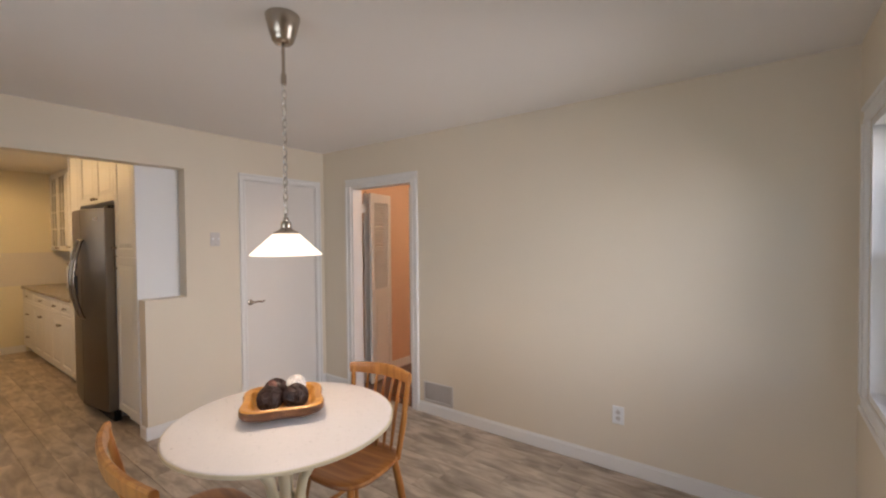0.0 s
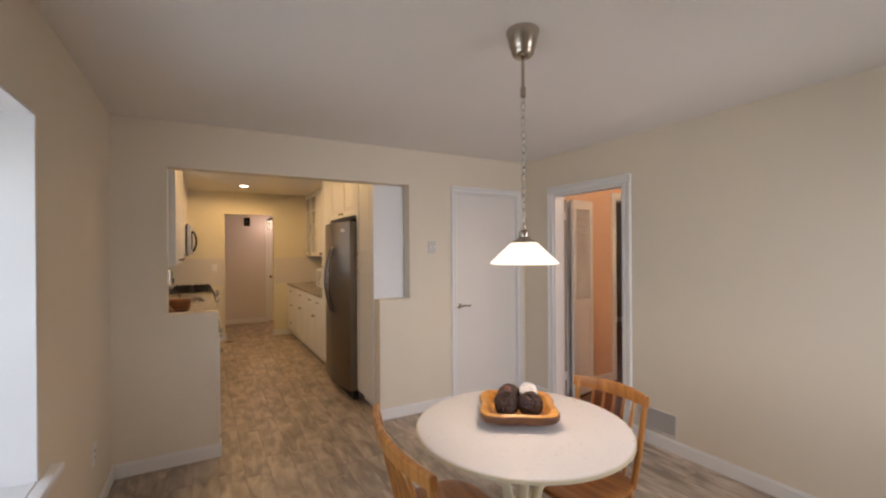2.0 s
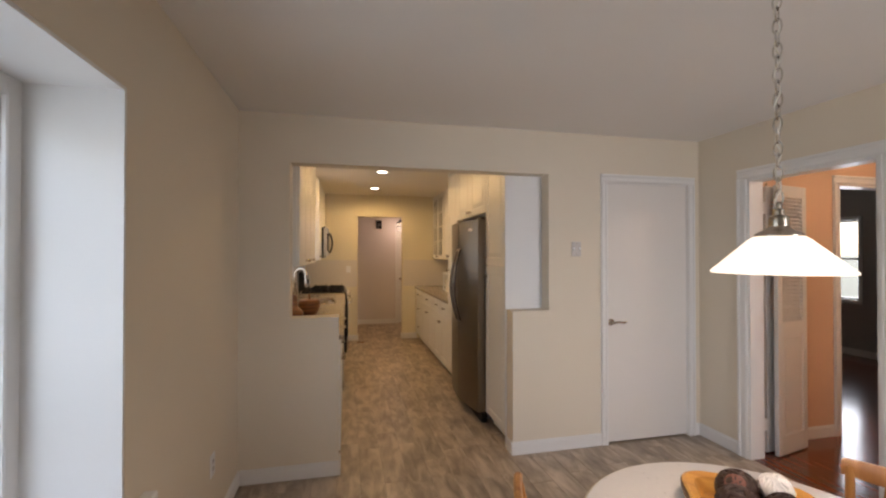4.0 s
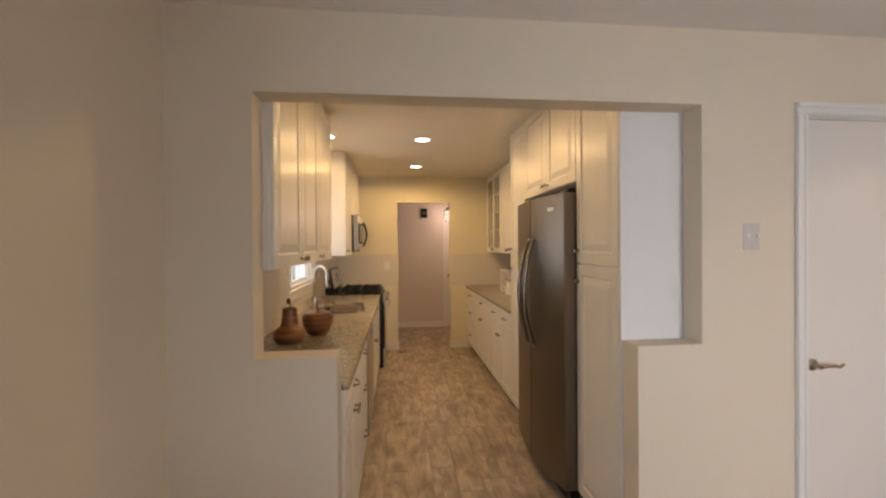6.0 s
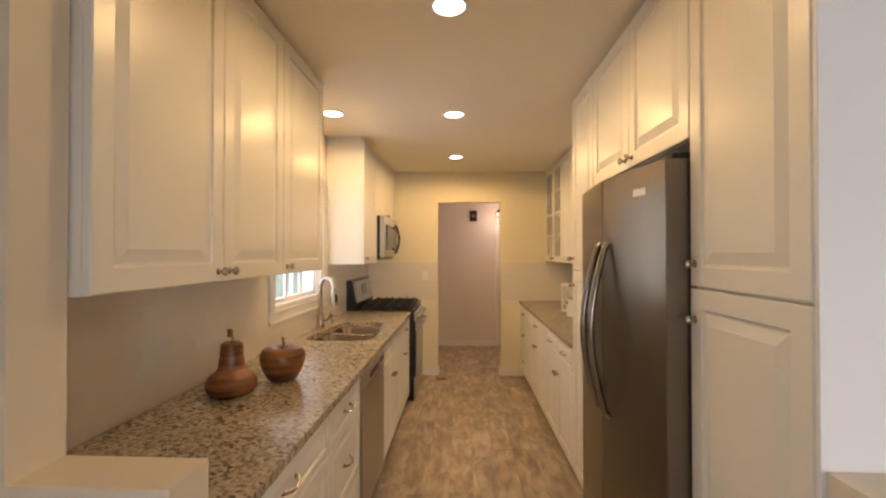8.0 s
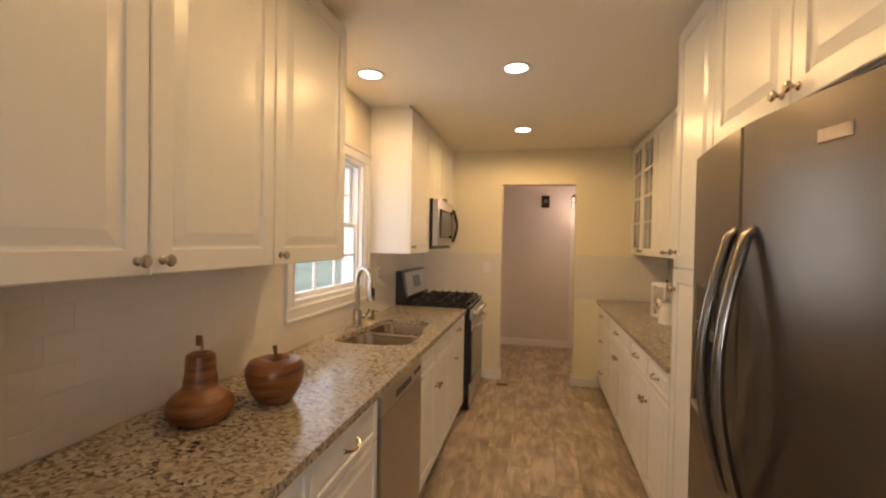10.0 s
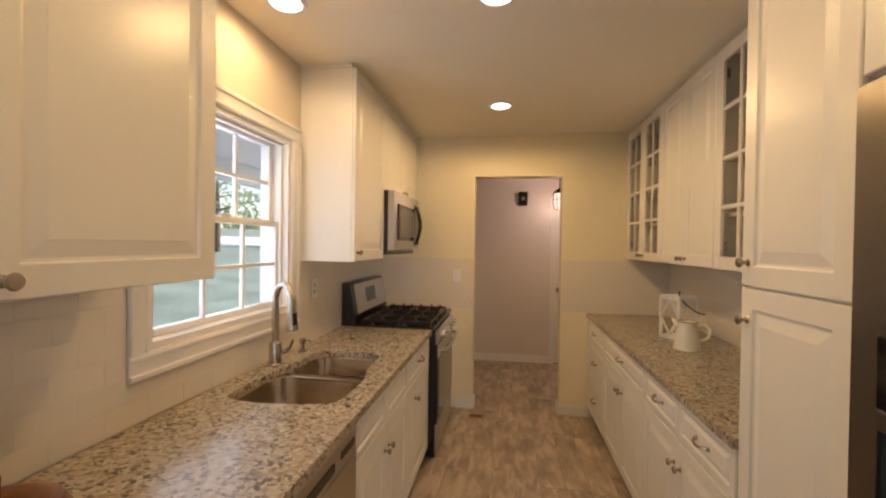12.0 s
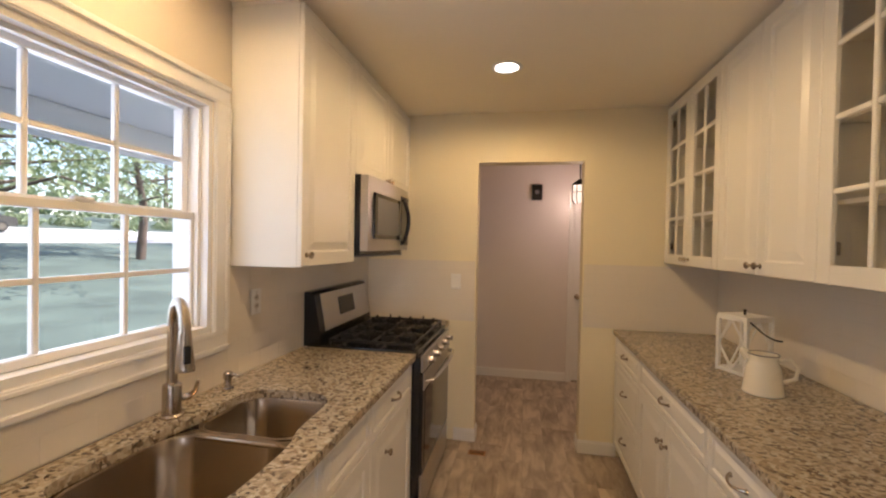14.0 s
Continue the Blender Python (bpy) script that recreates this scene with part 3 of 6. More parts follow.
# kitchen double-hung window
kw = thing("window_1", facing_px(XL, 5.182), "white double-hung window with grilles above the sink", "window", kind="structure")
W1, Z0, Z1 = 0.904, 1.118, 2.015
part("jamb", boxes((0, 0.02, 0.002, 0.16, Z0, Z1), (W1 - 0.02, W1, 0.002, 0.16, Z0, Z1), (0.02, W1 - 0.02, 0.002, 0.16, Z1 - 0.02, Z1), (0.02, W1 - 0.02, 0.002, 0.16, Z0, Z0 + 0.025)), M_TRIM, kw)
part("parting_strip", boxes((0.02, 0.035, 0.035, 0.05, Z0 + 0.02, Z1 - 0.02), (W1 - 0.035, W1 - 0.02, 0.035, 0.05, Z0 + 0.02, Z1 - 0.02), (0.035, W1 - 0.035, 0.035, 0.05, Z1 - 0.035, Z1 - 0.02)), M_TRIM, kw)
casing(kw, 0.0, W1, Z0, Z1, 0.082, "lrtb")
sash(kw, 0.052, W1 - 0.021, Z0 + 0.026, 1.584, 0.052, 3, 2, 0.027, 0.016)
sash(kw, 0.052, W1 - 0.021, 1.566, Z1 - 0.012, 0.092, 3, 2, 0.027, 0.016)
part("side_filler", boxes((0.02, 0.0515, 0.050, 0.130, Z0 + 0.026, Z1 - 0.021)), M_TRIM, kw)
part("sash_lock", boxes((W1 / 2 - 0.03, W1 / 2 + 0.03, 0.045, 0.07, 1.585, 1.599), bev=0.004), M_TRIM, kw)

# dining picture window in a deep reveal
dw_in = thing("window_2", facing_px(XL, 0.10), "white gridded window in a deep painted reveal", "window", kind="structure")
part("reveal", boxes((0.0, 0.012, 0.001, 0.27, 0.64, 1.985), (1.863, 1.875, 0.001, 0.27, 0.64, 1.985), (0.012, 1.863, 0.001, 0.27, 1.973, 1.985)), M_TRIM, dw_in)
part("window_sill", boxes((-0.06, 2.005, -0.045, 0.0, 0.632, 0.662), (0.0, 1.875, 0.0, 0.275, 0.632, 0.662), bev=0.005), M_TRIM, dw_in)
part("apron", boxes((-0.03, 1.905, -0.012, 0.0, 0.57, 0.632), bev=0.002), M_TRIM, dw_in)
part("frame_step", boxes((0.012, 0.07, 0.265, 0.285, 0.662, 1.973), (1.805, 1.863, 0.265, 0.285, 0.662, 1.973), (0.07, 1.805, 0.265, 0.285, 1.915, 1.973), bev=0.004), M_TRIM, dw_in)
part("frame_step", boxes((0.012, 0.09, 0.29, 0.34, 0.64, 1.985), (1.785, 1.863, 0.29, 0.34, 0.64, 1.985), (0.09, 1.785, 0.29, 0.34, 1.895, 1.985), (0.09, 1.785, 0.29, 0.34, 0.64, 0.70), bev=0.004), M_TRIM, dw_in)
sash(dw_in, 0.09, 0.9375, 0.70, 1.895, 0.33, 3, 4, 0.035, 0.016)
sash(dw_in, 0.9375, 1.785, 0.70, 1.895, 0.33, 3, 4, 0.035, 0.016)
setting("window_box", boxes((XL - 0.45, XL - T, -0.02, 0.098, 0.5, 2.1), (XL - 0.45, XL - T, 1.977, 2.10, 0.5, 2.1), (XL - 0.45, XL - T, 0.098, 1.977, 0.5, 0.63), (XL - 0.45, XL - T, 0.098, 1.977, 1.987, 2.1)), M_OUTSIDE, "boxed-out window surround on the outer wall", "window box")

# back window
bw = thing("window_3", pose(2.62, YB, 0, 0, 0, 180), "white double-hung window on the back wall", "window", kind="structure")
part("jamb", boxes((0, 0.03, 0.002, 0.15, 0.78, 1.97), (1.01, 1.04, 0.002, 0.15, 0.78, 1.97), (0.03, 1.01, 0.002, 0.15, 1.94, 1.97), (0.03, 1.01, 0.002, 0.15, 0.78, 0.81)), M_TRIM, bw)
casing(bw, 0.0, 1.04, 0.78, 1.97, 0.075, "lrtb")
sash(bw, 0.03, 1.01, 0.81, 1.41, 0.055, 2, 2, 0.045)
sash(bw, 0.03, 1.01, 1.38, 1.94, 0.095, 2, 1, 0.045)

# far room window
fw = thing("window_4", pose(7.2, 5.44, 0, 0, 0, -90), "white sash window of the far room", "window", kind="structure")
casing(fw, 0.0, 0.36, 0.79, 1.95, 0.05, "lrtb")
sash(fw, 0.0, 0.36, 0.79, 1.40, 0.06, 1, 1, 0.03)
sash(fw, 0.0, 0.36, 1.37, 1.95, 0.09, 1, 1, 0.03)


# ---- kitchen cabinets ----
def ring_panel(u0, u1, v0, v1, y, steps):
    """A moulded door: nested rectangles of (inset, height out of the plane y)."""
    bm = bmesh.new()
    prev = None
    for ins, out in steps:
        vs = [bm.verts.new((a, y - out, b)) for a, b in ((u0 + ins, v0 + ins), (u1 - ins, v0 + ins), (u1 - ins, v1 - ins), (u0 + ins, v1 - ins))]
        if prev:
            for k in range(4):
                bm.faces.new((prev[k], prev[(k + 1) % 4], vs[(k + 1) % 4], vs[k]))
        else:
            bm.faces.new(vs[::-1])
        prev = vs
    bm.faces.new(prev)
    return bm


DOOR = [(0, 0), (0, 0.016), (0.003, 0.019), (0.058, 0.019), (0.062, 0.012), (0.068, 0.011), (0.098, 0.018), (0.101, 0.019)]
DRAWER = [(0, 0), (0, 0.016), (0.003, 0.019), (0.030, 0.019), (0.034, 0.012), (0.038, 0.011), (0.054, 0.018), (0.056, 0.019)]


def knob(parent, u, v, y=-0.019):
    bm = lathe([(0, 0), (0.011, 0), (0.011, 0.002), (0.006, 0.006), (0.0055, 0.014), (0.013, 0.020), (0.015, 0.025), (0.012, 0.030), (0, 0.032)], 16, m=pose(u, y, v, 90, 0, 0))
    part("knob", bm, M_NICKEL, parent, "brushed nickel knob", True)


def pull(parent, u, v, y=-0.019):
    """A bowed bar pull with feet."""
    pts = [(u - 0.048 + 0.096 * k / 10, y - 0.004 - 0.022 * math.sin(math.pi * k / 10) ** 0.6, v - 0.006 * math.sin(math.pi * k / 10)) for k in range(11)]
    bm = tube(pts, [0.007, 0.0055, 0.005, 0.0045, 0.0045, 0.0045, 0.0045, 0.0045, 0.005, 0.0055, 0.007], 8)
    for s in (-0.048, 0.048):
        lathe([(0, 0), (0.009, 0), (0.007, 0.006), (0, 0.007)], 10, bm, pose(u + s, y, v, 90, 0, 0))
    part("pull", bm, M_NICKEL, parent, "bowed nickel bar pull", True)


def front(parent, kind, u0, u1, v0, v1, hold=None):
    """A door or drawer front with its knob or pull."""
    g = 0.0022
    f = part("drawer_front" if kind == "drawer" else "door", ring_panel(u0 + g, u1 - g, v0 + g, v1 - g, 0.0, DRAWER if kind == "drawer" else DOOR), M_CAB, parent)
    if hold == "pull":
        pull(f, (u0 + u1) / 2, (v0 + v1) / 2)
    elif hold:
        knob(f, *hold)
    return f


def glass_front(parent, u0, u1, v0, v1, hold, cols=2, rows=4):
    g, s, t = 0.0016, 0.062, 0.019
    a, b, c, d = u0 + g, u1 - g, v0 + g, v1 - g
    bm = boxes((a, a + s, -t, 0, c, d), (b - s, b, -t, 0, c, d), (a + s, b - s, -t, 0, c, c + s), (a + s, b - s, -t, 0, d - s, d), bev=0.002)
    f = part("glass_door", bm, M_CAB, parent, "white framed glass door")
    a, b, c, d = a + s, b - s, c + s, d - s
    for k in range(1, cols):
        u = a + (b - a) * k / cols
        part("muntin", boxes((u - 0.009, u + 0.009, -t + 0.002, -0.004, c, d), bev=0.003), M_CAB, f)
    for k in range(1, rows):
        z = c + (d - c) * k / rows
        for n in range(cols):
            ua, ub = a + (b - a) * n / cols + (0.009 if n else 0), a + (b - a) * (n + 1) / cols - (0.009 if n < cols - 1 else 0)
            part("muntin", boxes((ua, ub, -t + 0.003, -0.005, z - 0.009, z + 0.009), bev=0.003), M_CAB, f)
    for n in range(cols):
        for k in range(rows):
            p = part("pane", boxes((a + (b - a) * n / cols, a + (b - a) * (n + 1) / cols, -0.0055, -0.003, c + (d - c) * k / rows, c + (d - c) * (k + 1) / rows)), M_CABGLASS, f)
            p.visible_shadow = False
    far = u1 - 0.03 if hold[0] < (u0 + u1) / 2 else u0 + 0.03
    for z in (v0 + 0.115, v1 - 0.115):
        part("hinge", boxes((far - 0.020, far + 0.020, 0.0005, 0.022, z - 0.022, z + 0.022), bev=0.004), M_NICKEL, f, "small steel cup hinge")
    knob(f, *hold)


def carcass(parent, w, d, z0, z1, hollow=False, shelves=3):
    if not hollow:
        part("body", boxes((0.0008, w - 0.0008, 0.0012, d, z0, z1), bev=0.001), M_CAB, parent)
        return
    t = 0.016
    for u0, u1 in ((0.0008, t), (w - t, w - 0.0008)):
        part("side_panel", boxes((u0, u1, 0.0012, d, z0, z1)), M_CAB, parent)
    for a, b in ((z0, z0 + t), (z1 - t, z1)):
        part("end_board", boxes((t, w - t, 0.0012, d, a, b)), M_CAB, parent)
    part("back_panel", boxes((t, w - t, d - 0.008, d, z0 + t, z1 - t)), M_CABIN, parent)
    for k in range(1, shelves + 1):
        z = z0 + (z1 - z0) * k / (shelves + 1)
        part("shelf", boxes((t, w - t, 0.02, d - 0.008, z - 0.008, z + 0.008)), M_CABIN, parent)


UZ0, UZ1 = 1.375, 2.432
XU = -0.262   # faces of the wall cabinets on the window side, doors add 19 mm
# wall cabinets, window side
wc = thing("wall_cabinet", facing_px(XU, YK + 0.004), "white wall cabinet with two raised-panel doors", "cabinet", "wall cabinets")
carcass(wc, 0.98, 0.336, UZ0, UZ1)
front(wc, "door", 0, 0.508, UZ0, UZ1, (0.475, UZ0 + 0.035))
front(wc, "door", 0.508, 0.98, UZ0, UZ1, (0.541, UZ0 + 0.035))
wc = thing("wall_cabinet", facing_px(XU, YK + 0.986), "white wall cabinet with one raised-panel door beside the window", "cabinet", "wall cabinets")
carcass(wc, 0.535, 0.336, UZ0, UZ1)
front(wc, "door", 0, 0.535, UZ0, UZ1, (0.035, UZ0 + 0.035))
XU2 = -0.295
wc = thing("wall_cabinet", facing_px(XU2, 6.183), "white wall cabinet with one door between window and microwave", "cabinet", "wall cabinets")
carcass(wc, 0.545, 0.303, UZ0, UZ1)
front(wc, "door", 0, 0.545, UZ0, UZ1, (0.04, UZ0 + 0.05))
wc = thing("wall_cabinet", facing_px(XU2, 6.73), "short white wall cabinet with two doors over the microwave", "cabinet", "wall cabinets")
carcass(wc, 1.056, 0.303, 1.842, UZ1)
front(wc, "door", 0, 0.528, 1.842, UZ1, (0.495, 1.872))
front(wc, "door", 0.528, 1.056, 1.842, UZ1, (0.561, 1.872))
setting("trim", boxes((XL, XU - 0.006, YK + 0.004, 5.026, UZ1 + 0.001, CEIL - 0.001), (XL, XU2 - 0.006, 6.183, 7.786, UZ1 + 0.001, CEIL - 0.001)), M_CAB, "white filler strip between cabinets and ceiling", "trim")
# wall cabinets, far side
XG = 1.566
y1 = YF - 0.004
for wid, glass, tag in ((0.816, True, "white wall cabinet with two glass grille doors"), (0.732, False, "white wall cabinet with two raised-panel doors over the worktop"), (0.866, True, "white wall cabinet with two glass grille doors, shelves inside")):
    wc = thing("wall_cabinet", facing_nx(XG, y1), tag, "cabinet", "wall cabinets")
    carcass(wc, wid, KR - XG - 0.002, UZ0, UZ1, glass)
    h = wid / 2
    if glass:
        glass_front(wc, 0, h, UZ0, UZ1, (h - 0.03, UZ0 + 0.04))
        glass_front(wc, h, wid, UZ0, UZ1, (h + 0.03, UZ0 + 0.04))
    else:
        front(wc, "door", 0, h, UZ0, UZ1, (h - 0.03, UZ0 + 0.04))
        front(wc, "door", h, wid, UZ0, UZ1, (h + 0.03, UZ0 + 0.04))
    y1 -= wid + 0.001
XT = 1.262    # faces of the tall units
setting("trim", boxes((XG + 0.008, KR, 5.37, YF - 0.004, UZ1 + 0.001, CEIL - 0.001), (XT + 0.008, KR, YK + 0.004, 5.366, UZ1 + 0.001, CEIL - 0.001)), M_CAB, "white filler strip between cabinets and ceiling", "trim")

TOE, BZ1 = 0.10, 0.868


def base_unit(m, w, d, label, fronts, open_top=False):
    c = thing("base_cabinet", m, label, "cabinet", "base cabinets")
    if open_top:
        for u0, u1 in ((0.0008, 0.016), (w - 0.016, w - 0.0008)):
            part("side_panel", boxes((u0, u1, 0.0012, d, TOE, BZ1)), M_CAB, c)
        part("bottom_board", boxes((0.016, w - 0.016, 0.0012, d, TOE, TOE + 0.016)), M_CAB, c)
        part("front_board", boxes((0.016, w - 0.016, 0.0012, 0.018, TOE + 0.016, BZ1)), M_CAB, c)
    else:
        carcass(c, w, d, TOE, BZ1)
    part("toe_kick", boxes((0.0008, w - 0.0008, 0.055, d, 0, TOE)), M_CAB, c)
    for f in fronts:
        front(c, *f)
    return c


XB = 0.014
base_unit(facing_px(XB, YK + 0.004), 0.755, 0.612, "white base cabinet with a wide drawer above two doors",
          [("drawer", 0, 0.755, 0.70, BZ1, "pull"), ("door", 0, 0.3775, TOE, 0.698, (0.345, 0.655)), ("door", 0.3775, 0.755, TOE, 0.698, (0.41, 0.655))])
base_unit(facing_px(XB, YK + 0.761), 0.50, 0.612, "white three-drawer base cabinet beside the dishwasher",
          [("drawer", 0, 0.50, 0.70, BZ1, "pull"), ("drawer", 0, 0.50, 0.40, 0.698, "pull"), ("drawer", 0, 0.50, TOE, 0.398, "pull")])
base_unit(facing_px(XB, 5.372), 0.80, 0.612, "white sink base cabinet with false fronts above two doors",
          [("drawer", 0, 0.40, 0.70, BZ1), ("drawer", 0.40, 0.80, 0.70, BZ1), ("door", 0, 0.40, TOE, 0.698, (0.37, 0.58)), ("door", 0.40, 0.80, TOE, 0.698, (0.43, 0.58))], True)
base_unit(facing_px(XB, 6.174), 0.608, 0.612, "white base cabinet with drawer above one door beside the stove",
          [("drawer", 0, 0.608, 0.70, BZ1, "pull"), ("door", 0, 0.608, TOE, 0.698, (0.18, 0.59))])
base_unit(facing_px(XB, 7.563), 0.222, 0.612, "narrow white filler base beside the stove", [("door", 0, 0.222, TOE, BZ1)])

XR_B = 1.262
base_unit(facing_nx(XR_B, YF - 0.004), 0.63, 0.634, "white base cabinet with three drawers by the passage",
          [("drawer", 0, 0.63, 0.70, BZ1, "pull"), ("drawer", 0, 0.63, 0.40, 0.698, "pull"), ("drawer", 0, 0.63, TOE, 0.398, "pull")])
base_unit(facing_nx(XR_B, YF - 0.635), 0.905, 0.634, "white base cabinet with a wide drawer above two doors",
          [("drawer", 0, 0.905, 0.70, BZ1, "pull"), ("door", 0, 0.4525, TOE, 0.698, (0.42, 0.59)), ("door", 0.4525, 0.905, TOE, 0.698, (0.485, 0.59))])
base_unit(facing_nx(XR_B, YF - 1.541), 0.875, 0.634, "white base cabinet with two drawers above two doors",
          [("drawer", 0, 0.4375, 0.70, BZ1, "pull"), ("drawer", 0.4375, 0.875, 0.70, BZ1, "pull"), ("door", 0, 0.4375, TOE, 0.698, (0.405, 0.59)), ("door", 0.4375, 0.875, TOE, 0.698, (0.47, 0.59))])


# tall units round the refrigerator
def tall(m, w, label, knobs, holes=False):
    c = thing("tall_cabinet", m, label, "cabinet", "tall cabinets")
    carcass(c, w, KR - XT - 0.004, TOE, UZ1)
    part("toe_kick", boxes((0.0008, w - 0.0008, 0.055, KR - XT - 0.004, 0, TOE)), M_CAB, c)
    front(c, "door", 0, w, 1.367, UZ1, (knobs, 1.437))
    front(c, "door", 0, w, TOE, 1.365, (knobs, 1.27))
    return c


PT = tall(facing_nx(XT, 3.978), 0.458, "tall white pantry cabinet with two stacked doors", 0.03)
part("end_panel", boxes((0.4592, 0.471, -0.018, KR - XT - 0.004, 0.0, UZ1), bev=0.001), M_PANEL, PT, "plain white end panel")
tall(facing_nx(XT, 5.364), 0.425, "tall narrow white cabinet beside the refrigerator", 0.035)
oc = thing("wall_cabinet", facing_nx(XT, 4.937), "white cabinet with two doors above the refrigerator", "cabinet", "tall cabinets")
carcass(oc, 0.957, KR - XT - 0.004, 1.822, UZ1)
front(oc, "door", 0, 0.485, 1.822, UZ1, (0.45, 1.862))
front(oc, "door", 0.485, 0.957, 1.822, UZ1, (0.52, 1.862))

# worktops
sink_hole = [(-0.075, 5.41), (-0.050, 5.45), (-0.045, 5.60), (-0.05, 5.74), (-0.075, 5.80), (-0.082, 5.86), (-0.085, 6.03), (-0.105, 6.09), (-0.16, 6.128), (-0.26, 6.135), (-0.37, 6.125), (-0.425, 6.09), (-0.445, 6.03), (-0.452, 5.86), (-0.462, 5.80), (-0.480, 5.70), (-0.489, 5.55), (-0.495, 5.435), (-0.460, 5.385), (-0.35, 5.372), (-0.24, 5.376), (-0.14, 5.395)]


def chaikin(pts, n=2):
    for _ in range(n):
        out = []
        for k, (x, y) in enumerate(pts):
            x2, y2 = pts[(k + 1) % len(pts)]
            out += [(0.75 * x + 0.25 * x2, 0.75 * y + 0.25 * y2), (0.25 * x + 0.75 * x2, 0.25 * y + 0.75 * y2)]
        pts = out
    return pts


def top(name, outline, holes, label):
    ob = solid(name, slab(outline, holes, BZ1 + 0.001, CT), M_GRANITE, label, "worktop")
    bv = ob.modifiers.new("edge", "BEVEL")
    bv.width, bv.segments, bv.limit_method, bv.angle_limit = 0.005, 2, "ANGLE", radians(50)
    return ob


top("worktop", rounded(XL + 0.010, 0.052, YK + 0.002, 6.785, (0.002, 0.03, 0.002, 0.002)), [chaikin(sink_hole)], "speckled beige and brown granite worktop with sink cutout")
top("worktop", rounded(XL + 0.010, 0.052, 7.562, YF - 0.010, 0.003), [], "narrow speckled granite worktop beside the stove")
top("worktop", rounded(1.228, KR - 0.010, 5.368, YF - 0.010, 0.003), [], "long speckled granite worktop along the far side")


def bowl_shell(x0, x1, y0, y1, depth, rad):
    """A drawn steel basin with rim, walls, rounded foot and drain."""
    bm = bmesh.new()
    zt = BZ1 - 0.001
    rings = []
    for ins, z in ((-0.014, zt), (0.0, zt - 0.001), (0.004, zt - 0.01), (0.012, zt - depth + 0.03), (0.022, zt - depth + 0.01), (0.045, zt - depth)):
        r = max(0.02, rad - ins * 0.6)
        rings.append([bm.verts.new((x, y, z)) for x, y in rounded(x0 + ins, x1 - ins, y0 + ins, y1 - ins, r, 8)])
    for a, b in zip(rings, rings[1:]):
        for k in range(len(a)):
            bm.faces.new((a[k], a[(k + 1) % len(a)], b[(k + 1) % len(b)], b[k]))
    bm.faces.new(rings[-1])
    return bm


sink = thing("sink", pose(0, 0, 0), "undermounted double-bowl stainless steel sink", "sink")
for x0, x1, y0, y1, dep, rad in ((-0.492, -0.045, 5.374, 5.792, 0.21, 0.11), (-0.448, -0.083, 5.822, 6.133, 0.19, 0.08)):
    bowl = part("basin", bowl_shell(x0, x1, y0, y1, dep, rad), M_SINK, sink, "", True)
    cx, cy = (x0 + x1) / 2 - 0.04, (y0 + y1) / 2
    part("drain", lathe([(0.052, 0.002), (0.05, 0.006), (0.036, 0.005), (0.03, -0.004), (0, -0.004)], 24, m=pose(cx, cy, BZ1 - dep)), M_CHROME, bowl, "", True)
part("divider", boxes((-0.480, -0.060, 5.784, 5.830, BZ1 - 0.018, BZ1 - 0.0035), bev=0.006, seg=3), M_SINK, sink, "", True)

faucet = thing("faucet", pose(-0.525, 5.82, CT, 0, 0, -36), "brushed nickel gooseneck pull-down faucet behind the sink", "faucet")
part("base", lathe([(0, 0), (0.034, 0), (0.034, 0.006), (0.029, 0.012), (0.028, 0.100), (0.026, 0.107), (0.018, 0.112), (0, 0.112)], 24), M_NICKEL, faucet, "", True)
arc = [(0, 0, 0.09), (0, 0, 0.30)] + [(0.085 - 0.085 * math.cos(math.pi * k / 12), 0, 0.30 + 0.085 * math.sin(math.pi * k / 12)) for k in range(1, 13)]
part("gooseneck", tube(arc, 0.0155, 14), M_NICKEL, faucet, "", True)
spray = part("spray_head", lathe([(0, 0), (0.026, 0.002), (0.027, 0.012), (0.0255, 0.020), (0.0215, 0.07), (0.018, 0.11), (0.0165, 0.125), (0, 0.125)], 20, m=pose(0.17, 0, 0.185, 0, -4, 0)), M_NICKEL, faucet, "", True)
part("button", boxes((0.188, 0.199, -0.010, 0.010, 0.215, 0.268), bev=0.003), M_BLACK, spray, "black spray button")
part("handle", tube([(0, 0.02, 0.055), (0.004, 0.05, 0.058), (0.02, 0.062, 0.075), (0.04, 0.068, 0.115)], [0.013, 0.012, 0.008, 0.006], 12), M_NICKEL, faucet, "", True)
soap = thing("soap_dispenser", pose(-0.525, 6.09, CT), "brushed nickel soap dispenser at the sink", "soap dispenser")
part("base", lathe([(0, 0), (0.021, 0), (0.021, 0.005), (0.014, 0.010), (0.013, 0.04), (0.018, 0.045), (0.018, 0.062), (0.012, 0.068), (0, 0.068)], 20), M_NICKEL, soap, "", True)
part("spout", tube([(0, 0, 0.056), (0.03, 0, 0.058), (0.05, 0, 0.052)], [0.007, 0.006, 0.005], 10), M_NICKEL, soap, "", True)

